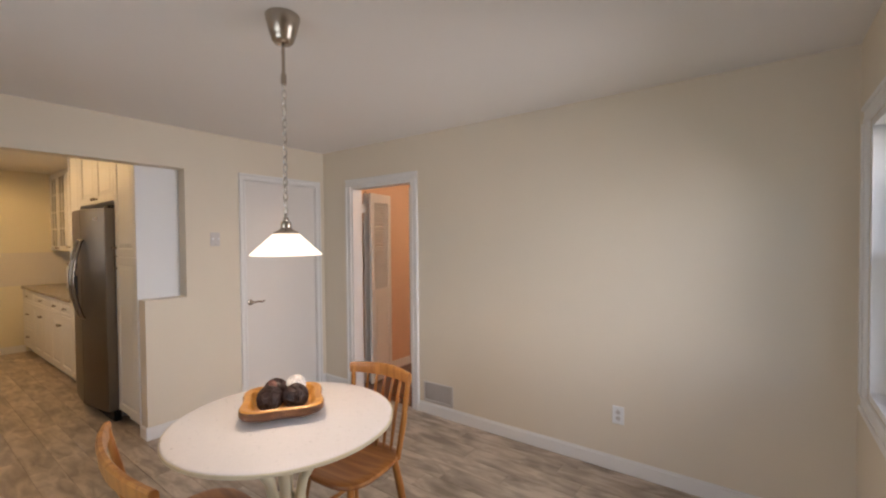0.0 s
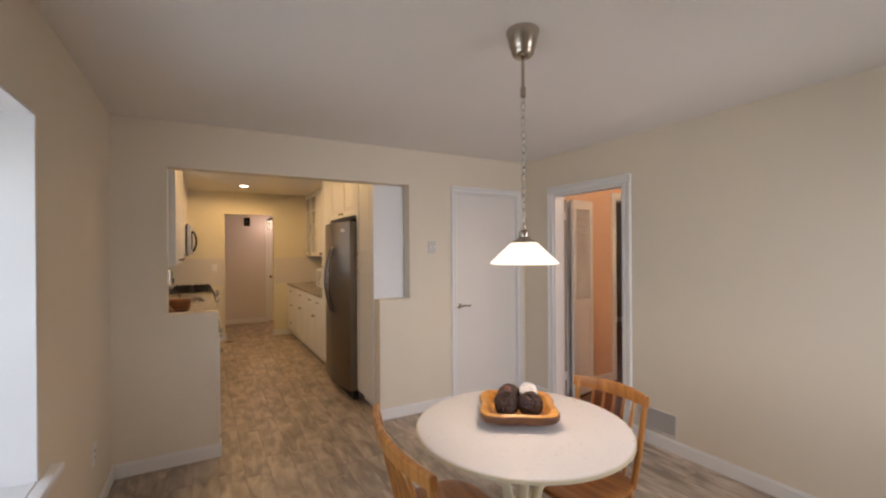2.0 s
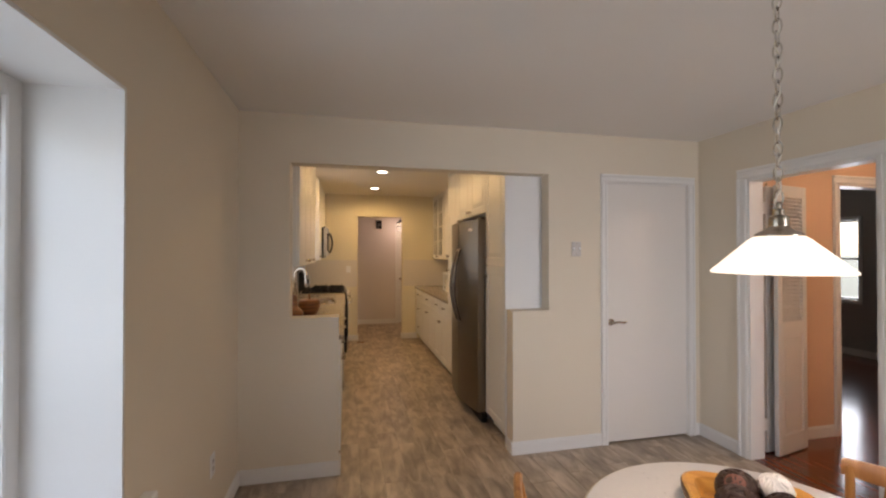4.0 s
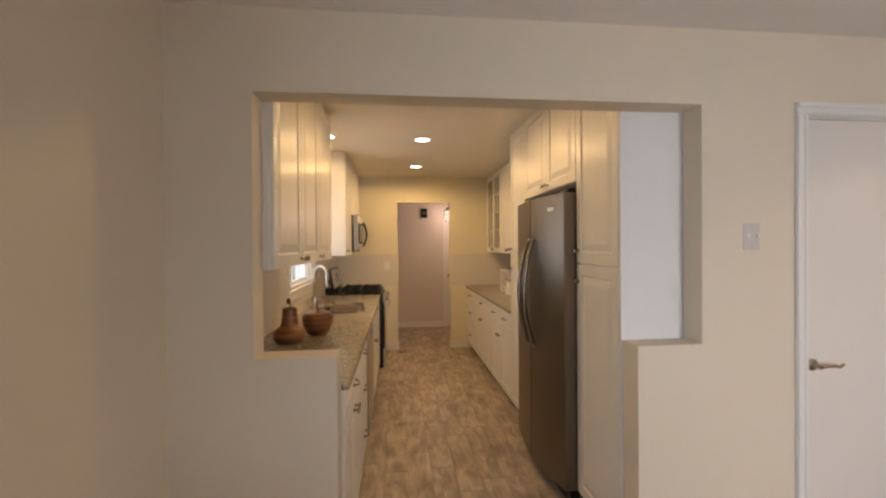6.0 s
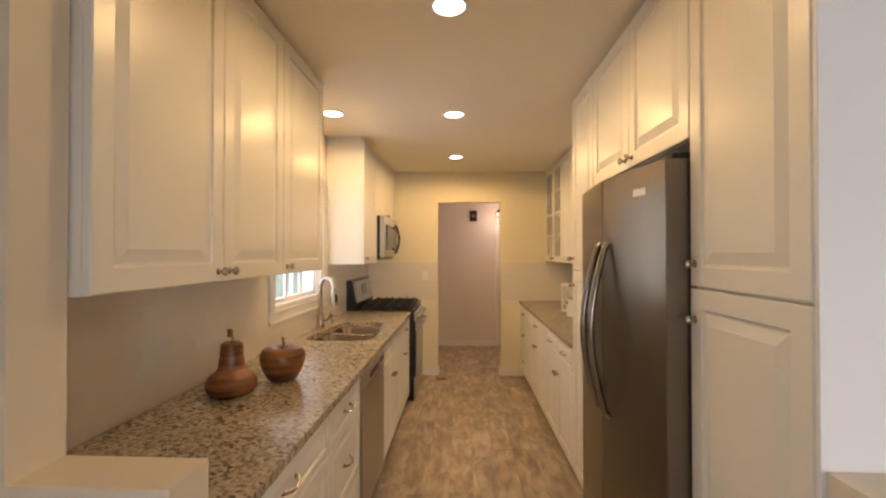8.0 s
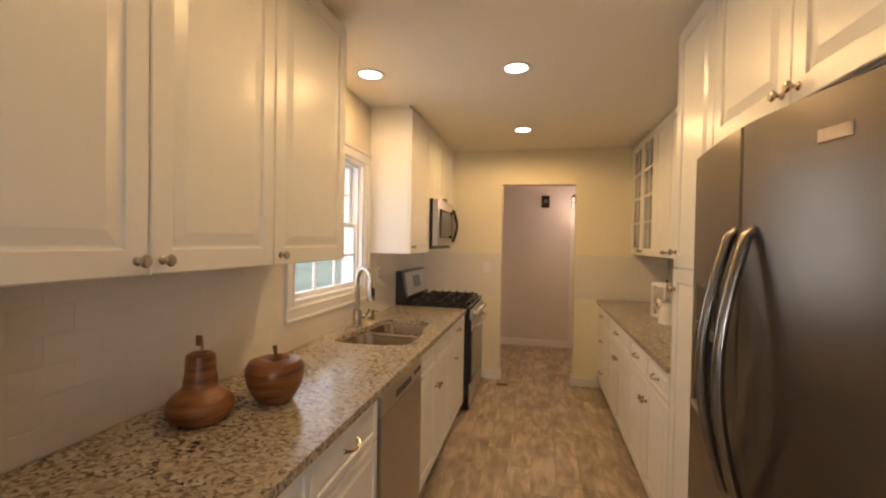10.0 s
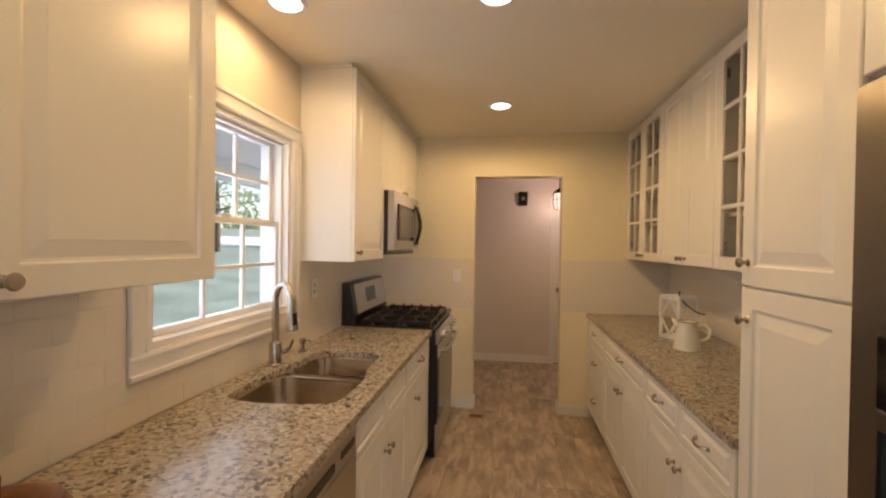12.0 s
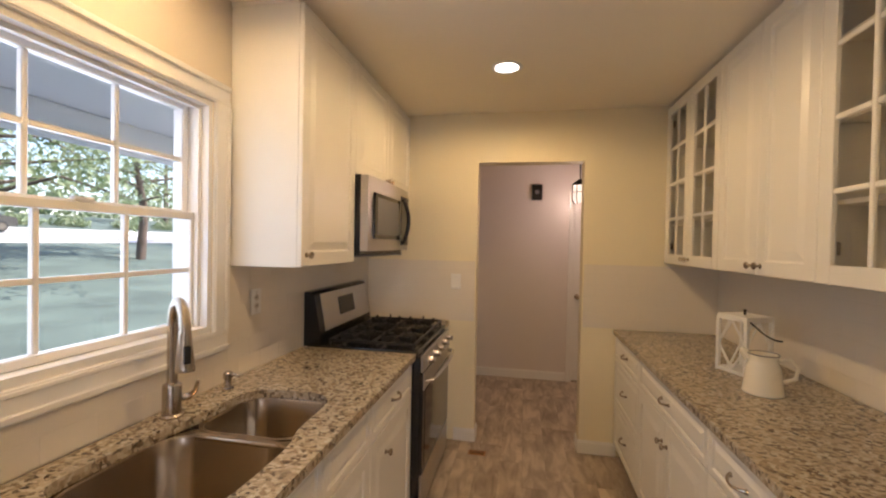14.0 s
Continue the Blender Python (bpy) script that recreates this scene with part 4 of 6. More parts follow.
# ---- dishwasher ----
dwm = thing("dishwasher", facing_px(XB, 4.772), "stainless steel dishwasher under the worktop", "dishwasher")
part("body", boxes((0.002, 0.594, 0.002, 0.58, 0.02, BZ1 - 0.002)), M_GREYPLASTIC, dwm)
part("door", boxes((0.004, 0.594, -0.030, 0.001, 0.115, 0.765), bev=0.006, seg=2), M_DSTEEL, dwm)
ctl = part("control_panel", boxes((0.004, 0.594, -0.030, 0.001, 0.768, BZ1 - 0.004), bev=0.006, seg=2), M_STEELH, dwm)
part("handle_pocket", boxes((0.18, 0.40, -0.0315, -0.029, 0.79, 0.82), bev=0.004), M_BLACK, ctl, "black handle pocket")
part("display", boxes((0.45, 0.57, -0.0315, -0.029, 0.80, 0.825), bev=0.002), M_BLACKGLASS, ctl)
part("toe_kick", boxes((0.004, 0.594, 0.03, 0.06, 0.0, 0.11)), M_BLACK, dwm)

# ---- stove ----
st = thing("stove", facing_px(0.052, 6.79), "freestanding stainless steel gas range with black cooktop", "stove")
SW, SD = 0.768, 0.644
part("body", boxes((0.001, SW - 0.001, -0.024, SD, 0.03, 0.885), bev=0.003), M_BLACK, st)
for u in (0.05, SW - 0.05):
    for d in (0.06, SD - 0.06):
        part("foot", lathe([(0, 0), (0.018, 0), (0.018, 0.03), (0, 0.03)], 12, m=pose(u, d, 0)), M_BLACK, st)
part("cooktop", boxes((0.0, SW, -0.012, SD - 0.10, 0.886, 0.912), bev=0.008, seg=2), M_BLACK, st)
ctl = part("control_panel", boxes((0.002, SW - 0.002, -0.040, -0.0245, 0.80, 0.884), bev=0.006, seg=2), M_STEELH, st)
for k in range(5):
    kb = lathe([(0, 0), (0.024, 0), (0.024, 0.006), (0.019, 0.009), (0.017, 0.034), (0.014, 0.038), (0, 0.038)], 18, m=pose(0.10 + k * 0.142, -0.040, 0.845, 90, 0, 0))
    box(kb, 0.096 + k * 0.142, 0.104 + k * 0.142, -0.086, -0.076, 0.829, 0.861, 0.002)
    part("burner_knob", kb, M_CHROME, ctl, "", True)
od = part("oven_door", boxes((0.002, SW - 0.002, -0.040, -0.0245, 0.255, 0.795), bev=0.006, seg=2), M_BLACK, st, "black oven door")
part("top_band", boxes((0.003, SW - 0.003, -0.0425, -0.039, 0.705, 0.793), bev=0.001), M_STEELH, od, "brushed steel band")
part("oven_window", boxes((0.05, SW - 0.05, -0.0425, -0.039, 0.285, 0.695), bev=0.001), M_BLACKGLASS, od, "black oven glass")
part("oven_handle", tube([(0.05, -0.034, 0.745), (0.055, -0.075, 0.75)] + [(0.09 + 0.588 * k / 8, -0.085 - 0.012 * math.sin(math.pi * k / 8), 0.752) for k in range(9)] + [(SW - 0.055, -0.075, 0.75), (SW - 0.05, -0.034, 0.745)], 0.012, 10), M_CHROME, od, "", True)
part("storage_drawer", boxes((0.002, SW - 0.002, -0.038, -0.0245, 0.055, 0.248), bev=0.006, seg=2), M_STEELH, st)
bg = bmesh.new()
prof = [(SD, 0.90), (SD - 0.10, 0.90), (SD - 0.10, 0.965), (SD - 0.06, 1.185), (SD - 0.045, 1.20), (SD, 1.20)]
lft, rgt = [bg.verts.new((0.0, d, z)) for d, z in prof], [bg.verts.new((SW, d, z)) for d, z in prof]
for k in range(len(prof)):
    j = (k + 1) % len(prof)
    bg.faces.new((lft[k], lft[j], rgt[j], rgt[k]))
bg.faces.new(lft)
bg.faces.new(rgt[::-1])
guard = part("backguard", bg, M_BLACK, st, "black backguard with steel face")
tilt = pose(0, SD - 0.10, 0.965, -10.3, 0, 0)
fp = boxes((0.06, SW - 0.004, -0.006, -0.001, 0.012, 0.222), bev=0.002)
fp.transform(tilt)
face = part("face_plate", fp, M_STEELH, guard, "brushed steel face")
fp = boxes((0.27, 0.50, -0.0085, -0.005, 0.07, 0.18), bev=0.002)
fp.transform(tilt)
part("clock_display", fp, M_BLACKGLASS, face)
for gx in range(3):
    u0 = 0.012 + gx * 0.25
    gr = bmesh.new()
    for a in (0.0, 0.236):
        box(gr, u0 + a, u0 + a + 0.012, 0.012, 0.50, 0.932, 0.948, 0.003)
    for d in (0.012, 0.25, 0.488):
        box(gr, u0, u0 + 0.248, d, d + 0.012, 0.932, 0.948, 0.003)
    for d in (0.13, 0.37):
        for ang in (0, 60, 120):
            b2 = boxes((-0.10, 0.10, -0.005, 0.005, 0, 0.028), (-0.10, -0.085, -0.005, 0.005, 0.026, 0.040), (0.085, 0.10, -0.005, 0.005, 0.026, 0.040), bev=0.002)
            b2.transform(pose(u0 + 0.124, d + 0.006, 0.932, 0, 0, ang))
            me = bpy.data.meshes.new("tmp")
            b2.to_mesh(me)
            b2.free()
            gr.from_mesh(me)
            bpy.data.meshes.remove(me)
    for a in (0.004, 0.244):
        for d in (0.016, 0.49):
            box(gr, u0 + a - 0.004, u0 + a + 0.006, d, d + 0.01, 0.910, 0.934)
    part("grate", gr, M_IRON, st, "black cast iron grate")
    for d in (0.13, 0.37):
        part("burner", lathe([(0, 0.912), (0.045, 0.912), (0.045, 0.918), (0.034, 0.924), (0.034, 0.930), (0, 0.931)], 20, m=pose(u0 + 0.124, d + 0.006, 0)), M_IRON, st, "", True)

# ---- microwave ----
mw = thing("microwave", facing_px(XU2, 6.733), "stainless over-the-range microwave with black side", "microwave")
MZ0, MZ1, MW = 1.415, 1.838, 0.765
part("body", boxes((0.0, MW, -0.045, 0.30, MZ0, MZ1), bev=0.003), M_BLACK, mw)
door = bmesh.new()
pts = [(MW * k / 8, -0.088 - 0.012 * math.sin(math.pi * k / 8)) for k in range(9)]
fr0, fr1 = [door.verts.new((u, y, MZ0 + 0.02)) for u, y in pts], [door.verts.new((u, y, MZ1 - 0.004)) for u, y in pts]
bk0, bk1 = [door.verts.new((u, -0.046, MZ0 + 0.02)) for u, _ in pts], [door.verts.new((u, -0.046, MZ1 - 0.004)) for u, _ in pts]
for k in range(8):
    door.faces.new((fr0[k], fr0[k + 1], fr1[k + 1], fr1[k]))
    door.faces.new((bk0[k + 1], bk0[k], bk1[k], bk1[k + 1]))
    door.faces.new((fr1[k], fr1[k + 1], bk1[k + 1], bk1[k]))
    door.faces.new((fr0[k + 1], fr0[k], bk0[k], bk0[k + 1]))
door.faces.new((fr0[0], fr1[0], bk1[0], bk0[0]))
door.faces.new((fr1[8], fr0[8], bk0[8], bk1[8]))
md = part("door", door, M_STEELH, mw, "brushed steel door", True)
part("window_surround", boxes((0.07, 0.54, -0.1035, -0.09, MZ0 + 0.085, MZ1 - 0.085), bev=0.004), M_BLACKGLASS, md, "black glass surround")
part("window", boxes((0.105, 0.505, -0.1055, -0.103, MZ0 + 0.11, MZ1 - 0.11), bev=0.001), M_GREYPLASTIC, md, "grey mesh window")
part("control_panel", boxes((0.57, 0.74, -0.1015, -0.088, MZ0 + 0.05, MZ1 - 0.05), bev=0.004), M_BLACKGLASS, mw)
part("handle", tube([(0.585, -0.098, MZ0 + 0.06)] + [(0.585 + 0.0 * k, -0.115 - 0.032 * math.sin(math.pi * k / 10), MZ0 + 0.07 + 0.275 * k / 10) for k in range(11)] + [(0.585, -0.098, MZ1 - 0.07)], 0.013, 10), M_BLACK, mw, "curved black handle", True)
part("vent_grille", boxes((0.01, MW - 0.01, -0.05, 0.29, MZ0 - 0.012, MZ0 - 0.001), bev=0.002), M_GREYPLASTIC, mw)
part("task_lamp", boxes((0.60, 0.74, -0.06, 0.02, MZ0 - 0.016, MZ0 - 0.011)), M_PANEL, mw)

# ---- refrigerator ----
fg = thing("refrigerator", facing_nx(1.262, 4.826), "stainless steel side-by-side refrigerator with bowed doors", "refrigerator")
FW_, FH, SPL = 0.842, 1.762, 0.432
part("body", boxes((0.0, FW_, 0.004, 0.62, 0.03, FH - 0.02), bev=0.004), M_GREYPLASTIC, fg)
part("grille", boxes((0.01, FW_ - 0.01, -0.05, 0.003, 0.0, 0.085), bev=0.003), M_BLACK, fg, "black toe grille")


def bowed(u):
    """Depth of the door's face: it swells towards the middle of the pair."""
    s = abs(u - SPL) / (SPL if u < SPL else FW_ - SPL)
    return -0.148 + (0.040 if u < SPL else 0.063) * s ** 1.5


HU0, HU1, HZ0, HZ1, HD = 0.078, 0.293, 0.965, 1.190, -0.045   # dispenser cavity in the freezer door


def fridge_door(u0, u1, hole=False):
    bm = bmesh.new()
    n = 14
    us = sorted([u0 + (u1 - u0) * k / n for k in range(n + 1)] + [u0 + 0.005, u1 - 0.005] + ([HU0, HU1] if hole else []))
    outline = [(u0, -0.004)] + [(u, bowed(u) + 0.004 * max(0, 1 - min(u - u0, u1 - u) / 0.005)) for u in us] + [(u1, -0.004)]
    zs = [0.095, HZ0, HZ1, FH] if hole else [0.095, FH]
    rows = [[bm.verts.new((u, d, z)) for u, d in outline] for z in zs]
    for r, (lo, hi) in enumerate(zip(rows, rows[1:])):
        for k in range(len(outline)):
            q = (k + 1) % len(outline)
            if hole and r == 1 and q > k and outline[k][0] >= HU0 - 1e-6 and outline[q][0] <= HU1 + 1e-6 and outline[k][1] < -0.01:
                continue
            bm.faces.new((lo[k], lo[q], hi[q], hi[k]))
    bm.faces.new(rows[0][::-1])
    bm.faces.new(rows[-1])
    ob = part("door", bm, M_STEEL, fg, "", True)
    for p in ob.data.polygons:
        p.use_smooth = abs(p.normal.y) > 0.85
    return ob


left, right = fridge_door(0.0, SPL - 0.004, True), fridge_door(SPL + 0.004, FW_)
for ob, u, lean in ((left, SPL - 0.026, 0.014), (right, SPL + 0.064, 0.026)):
    pts = [(u, -0.142, 1.505)] + [(u + lean * math.sin(math.pi * k / 16), -0.160 - 0.062 * math.sin(math.pi * k / 16), 1.49 - 0.64 * k / 16) for k in range(17)] + [(u, -0.142, 0.835)]
    part("handle", tube(pts, 0.0135, 12), M_HANDLE, ob, "bowed satin steel handle", True)
DU = 0.185
tilt_f = pose(DU, bowed(DU) + 0.004, 0, 0, 0, -math.degrees(math.atan(0.040 * 1.5 * ((SPL - DU) / SPL) ** 0.5 / SPL)))


def on_door(name, spec, material, parent, label="", bev=0.002):
    bm = boxes(spec, bev=bev)
    bm.transform(tilt_f)
    return part(name, bm, material, parent, label)


cav = bmesh.new()
cu, cd = (HU0, HU1), (bowed(HU0), bowed(HU1))
fr = [cav.verts.new((cu[i], cd[i] + 0.001, z)) for i, z in ((0, HZ0), (1, HZ0), (1, HZ1), (0, HZ1))]
bk = [cav.verts.new((cu[i] + (0.012 if i == 0 else -0.012), HD, z)) for i, z in ((0, HZ0 + 0.004), (1, HZ0 + 0.004), (1, HZ1 - 0.03), (0, HZ1 - 0.03))]
for k in range(4):
    cav.faces.new((fr[k], fr[(k + 1) % 4], bk[(k + 1) % 4], bk[k]))
cav.faces.new(bk)
disp = part("dispenser", cav, M_RECESS, left, "dark blue-grey dispenser cavity")
on_door("surround", (-0.115, -0.107, -0.007, 0.004, 0.955, 1.345), M_STEEL, disp, "", 0.002)
on_door("surround", (0.109, 0.117, -0.007, 0.004, 0.955, 1.345), M_STEEL, disp, "", 0.002)
on_door("surround", (-0.107, 0.109, -0.007, 0.004, 1.190, 1.222), M_STEEL, disp, "", 0.002)
on_door("control_panel", (-0.107, 0.109, -0.009, 0.004, 1.224, 1.342), M_BLACKGLASS, disp, "black control panel", 0.003)
on_door("drip_tray", (-0.104, 0.106, -0.022, 0.055, 0.950, 0.966), M_STEELH, disp, "pale drip tray lip", 0.004)
on_door("paddle", (-0.032, 0.032, 0.030, 0.042, 1.05, 1.17), M_GREYPLASTIC, disp, "", 0.004)
bd = boxes((-0.036, 0.036, -0.004, 0.004, FH - 0.10, FH - 0.072), bev=0.002)
bd.transform(pose(FW_ - 0.13, bowed(FW_ - 0.13), 0, 0, 0, 12))
part("badge", bd, M_NICKEL, right, "small plain metal badge")
for u0 in (0.01, FW_ - 0.11):
    part("hinge_cover", boxes((u0, u0 + 0.10, -0.06, 0.10, FH + 0.001, FH + 0.025), bev=0.006), M_BLACK, fg)

# ---- lights in the kitchen ceiling ----
for cx, cy in LIGHTS:
    dl = thing("recessed_light", pose(cx, cy, CEIL), "lit round recessed ceiling light with white trim", "ceiling light", "recessed lights")
    part("trim_ring", lathe([(0.062, -0.001), (0.085, -0.001), (0.086, -0.004), (0.080, -0.008), (0.064, -0.006), (0.062, -0.001)], 32), M_PANEL, dl, "", True)
    part("lens", lathe([(0.063, -0.003), (0.05, -0.0045), (0, -0.005)], 32), M_CAN, dl, "glowing warm white lens", True)


# ---- small kitchen things ----
pear = thing("wooden_pear", pose(-0.388, 4.332, CT), "turned brown wooden pear ornament on the worktop", "ornament")
part("body", lathe([(0, 0), (0.066, 0.0), (0.088, 0.014), (0.097, 0.036), (0.095, 0.058), (0.080, 0.080), (0.056, 0.098), (0.049, 0.112), (0.048, 0.135), (0.044, 0.150), (0.043, 0.185), (0.041, 0.202), (0.032, 0.209), (0.020, 0.208), (0.014, 0.200), (0, 0.197)], 32), M_TURNED, pear, "", True)
part("stem", tube([(0, 0, 0.198), (0.002, 0.003, 0.225), (-0.004, 0.006, 0.26)], [0.005, 0.004, 0.003], 8), M_TURNED, pear, "", True)
part("leaf", boxes((-0.019, 0.004, -0.004, 0.003, 0.228, 0.262), bev=0.003), M_TURNED, pear)
apple = thing("wooden_apple", pose(-0.262, 4.53, CT), "turned brown wooden apple ornament on the worktop", "ornament")
part("body", lathe([(0, 0), (0.048, 0.0), (0.066, 0.014), (0.088, 0.055), (0.098, 0.095), (0.097, 0.120), (0.084, 0.141), (0.058, 0.150), (0.032, 0.145), (0.012, 0.134), (0, 0.131)], 32), M_TURNED, apple, "", True)
part("stem", tube([(0, 0, 0.128), (0.003, 0.0, 0.16), (-0.003, 0.002, 0.192)], [0.007, 0.006, 0.008], 8), M_TURNED, apple, "", True)

ln = thing("lantern", pose(1.634, 6.872, CT, 0, 0, 25), "white wooden lantern with crossed sides and wire handle", "lantern")
LW, LH, pz = 0.072, 0.262, 0.008
for sx in (-1, 1):
    for sy in (-1, 1):
        part("post", boxes((sx * LW - pz, sx * LW + pz, sy * LW - pz, sy * LW + pz, 0, LH), bev=0.001), M_PANEL, ln)
for z in (0.008, LH - 0.008):
    for s in (-1, 1):
        part("rail", boxes((-LW + pz, LW - pz, s * LW - 0.007, s * LW + 0.007, z - 0.007, z + 0.007)), M_PANEL, ln)
        part("rail", boxes((s * LW - 0.007, s * LW + 0.007, -LW + pz, LW - pz, z - 0.007, z + 0.007)), M_PANEL, ln)
hx = LH / 2
for s in (-1, 1):
    for a, b in (((-LW, hx), (0, LH - 0.015)), ((0, LH - 0.015), (LW, hx)), ((LW, hx), (0, 0.015)), ((0, 0.015), (-LW, hx))):
        part("diamond_bar", tube([(a[0], s * LW, a[1]), (b[0], s * LW, b[1])], 0.005, 6), M_PANEL, ln)
        part("diamond_bar", tube([(s * LW, a[0], a[1]), (s * LW, b[0], b[1])], 0.005, 6), M_PANEL, ln)
part("top_plate", boxes((-LW - 0.006, LW + 0.006, -LW - 0.006, LW + 0.006, LH, LH + 0.010), bev=0.002), M_PANEL, ln)
part("base_plate", boxes((-LW + 0.008, LW - 0.008, -LW + 0.008, LW - 0.008, 0.0, 0.008)), M_PANEL, ln)
part("wire_handle", tube([(-0.065 + 0.15 * k / 10, -LW - 0.012 - 0.03 * k / 10, LH - 0.01 - 0.085 * math.sin(math.pi * k / 20)) for k in range(11)], 0.004, 8), M_IRON, ln, "dark wire handle", True)
part("knob", lathe([(0, LH + 0.010), (0.006, LH + 0.010), (0.005, LH + 0.025), (0.009, LH + 0.032), (0, LH + 0.038)], 12), M_IRON, ln, "", True)

pc = thing("pitcher", pose(1.563, 6.560, CT), "cream enamel pitcher with looped handle on the worktop", "pitcher")
part("body", lathe([(0, 0), (0.071, 0), (0.075, 0.004), (0.072, 0.020), (0.066, 0.070), (0.061, 0.100), (0.052, 0.120), (0.050, 0.132), (0.056, 0.150), (0.053, 0.150), (0.047, 0.132), (0.057, 0.100), (0.062, 0.06), (0.064, 0.008), (0, 0.008)], 40), M_CERAMIC, pc, "", True)
part("handle", tube([(0.040, -0.035, 0.135), (0.075, -0.050, 0.142), (0.098, -0.058, 0.115), (0.092, -0.055, 0.075), (0.060, -0.034, 0.055)], 0.0075, 10), M_CERAMIC, pc, "", True)
part("spout", tube([(-0.042, 0.030, 0.125), (-0.055, 0.040, 0.148), (-0.066, 0.048, 0.160)], [0.02, 0.016, 0.010], 12), M_CERAMIC, pc, "", True)
part("rim", lathe([(0.0555, 0.148), (0.0575, 0.150), (0.0555, 0.153), (0.0525, 0.151), (0.0555, 0.148)], 32), M_GREYPLASTIC, pc, "thin dark rim", True)
for o in pc.children:
    o.data.transform(Matrix.Diagonal((0.96, 0.96, 1.06, 1)))


def plate(name, m, w, h, label, category, style):
    """A wall plate, local x along the wall, local -y out of it."""
    p = thing(name, m, label, category)
    body = part("plate", boxes((-w / 2, w / 2, -0.006, 0, -h / 2, h / 2), bev=0.003), M_VENTMETAL if style == "double" else M_PANEL, p)
    if style == "outlet":
        for z in (-0.019, 0.019):
            soc = part("socket", lathe([(0, 0.0055), (0.015, 0.0055), (0.015, 0.0075), (0, 0.008)], 16, m=pose(0, 0, z, 90, 0, 0)), M_VENTMETAL, body)
            part("slot", boxes((-0.006, -0.0045, -0.009, -0.0078, z - 0.004, z + 0.005), (0.0045, 0.006, -0.009, -0.0078, z - 0.004, z + 0.005)), M_DARK, soc)
    else:
        n = 2 if style == "double" else 1
        for k in range(n):
            u = (k - (n - 1) / 2) * 0.046
            part("toggle", boxes((u - 0.006, u + 0.006, -0.018, -0.005, -0.005, 0.012), bev=0.002), M_PANEL, body)
    for z in (-0.042, 0.042):
        part("screw", lathe([(0, 0.0055), (0.003, 0.0058), (0, 0.0068)], 8, m=pose(0, 0, z, 90, 0, 0)), M_NICKEL, body)


plate("light_switch", pose(1.766, YW, 1.50), 0.078, 0.112, "pale metal double switch plate on the cream wall", "light switch", "double")
plate("outlet", pose(XR, 0.459, 0.36, 0, 0, -90), 0.072, 0.115, "white power outlet low on the cream wall", "outlet", "outlet")
plate("outlet", pose(XL, 2.86, 0.385, 0, 0, 90), 0.072, 0.115, "pale power outlet low beside the picture window", "outlet", "outlet")
plate("light_switch", pose(0.10, YF - 0.010, 1.20), 0.075, 0.115, "white switch plate on the tiled end wall", "light switch", "single")
plate("outlet", pose(XL + 0.010, 6.35, 1.205, 0, 0, 90), 0.075, 0.115, "white power outlet on the tiled backsplash", "outlet", "outlet")

vent = thing("wall_vent", pose(XR, 1.90, 0.19, 0, 0, -90), "pale louvered return vent low on the wall", "vent")
part("frame", boxes((-0.155, 0.155, -0.006, 0, -0.085, -0.068), (-0.155, 0.155, -0.006, 0, 0.068, 0.085), (-0.155, -0.138, -0.006, 0, -0.068, 0.068), (0.138, 0.155, -0.006, 0, -0.068, 0.068), bev=0.002), M_VENTMETAL, vent)
part("backing", boxes((-0.138, 0.138, -0.001, 0, -0.068, 0.068)), M_VENTMETAL, vent)
for k in range(12):
    bm = boxes((-0.138, 0.138, -0.0045, 0.0045, -0.0007, 0.0007))
    bm.transform(pose(0, -0.005, -0.062 + k * 0.0113, -35, 0, 0))
    part("slat", bm, M_VENTMETAL, vent)
fv = thing("floor_vent", pose(0.30, 7.62, 0), "small brown floor register by the passage", "vent")
part("frame", boxes((-0.06, 0.06, -0.03, 0.03, 0.0005, 0.004), bev=0.001), M_SEAT, fv)
for k in range(5):
    part("slot", boxes((-0.05, 0.05, -0.026 + k * 0.012, -0.022 + k * 0.012, 0.004, 0.0052)), M_BARK, fv)

# ---- hall beyond the passage ----
chime = thing("door_chime", pose(0.727, YH, 2.06), "dark door chime box on the hall wall", "door chime")
part("cover", boxes((-0.055, 0.055, -0.045, 0, -0.085, 0.085), bev=0.005), M_BLACK, chime)
part("emblem", boxes((-0.022, 0.022, -0.048, -0.044, -0.02, 0.025), bev=0.002), M_GREYPLASTIC, chime)
part("side_bar", boxes((-0.066, -0.056, -0.03, 0, -0.08, 0.08), bev=0.002), M_VENTMETAL, chime)
hl = thing("hall_lantern", pose(1.115, 8.9, 0), "black hanging hall lantern with lit glass", "pendant light")
part("canopy", lathe([(0, CEIL), (0.055, CEIL), (0.05, CEIL - 0.02), (0, CEIL - 0.025)], 20), M_IRON, hl, "", True)
part("stem", tube([(0, 0, CEIL - 0.02), (0, 0, 2.12)], 0.006, 8), M_IRON, hl)
part("cap", lathe([(0, 2.13), (0.02, 2.12), (0.075, 2.075), (0.08, 2.065), (0, 2.065)], 20), M_IRON, hl, "", True)
glass = part("glass", lathe([(0.06, 2.064), (0.062, 1.93), (0.045, 1.90), (0, 1.895)], 20), M_BULB, hl, "glowing lantern glass", True)
glass.visible_shadow = False
for a in range(6):
    c, s_ = math.cos(a * math.pi / 3), math.sin(a * math.pi / 3)
    part("cage_bar", tube([(0.07 * c, 0.07 * s_, 2.066), (0.071 * c, 0.071 * s_, 1.93), (0.05 * c, 0.05 * s_, 1.888)], 0.004, 6), M_IRON, hl)
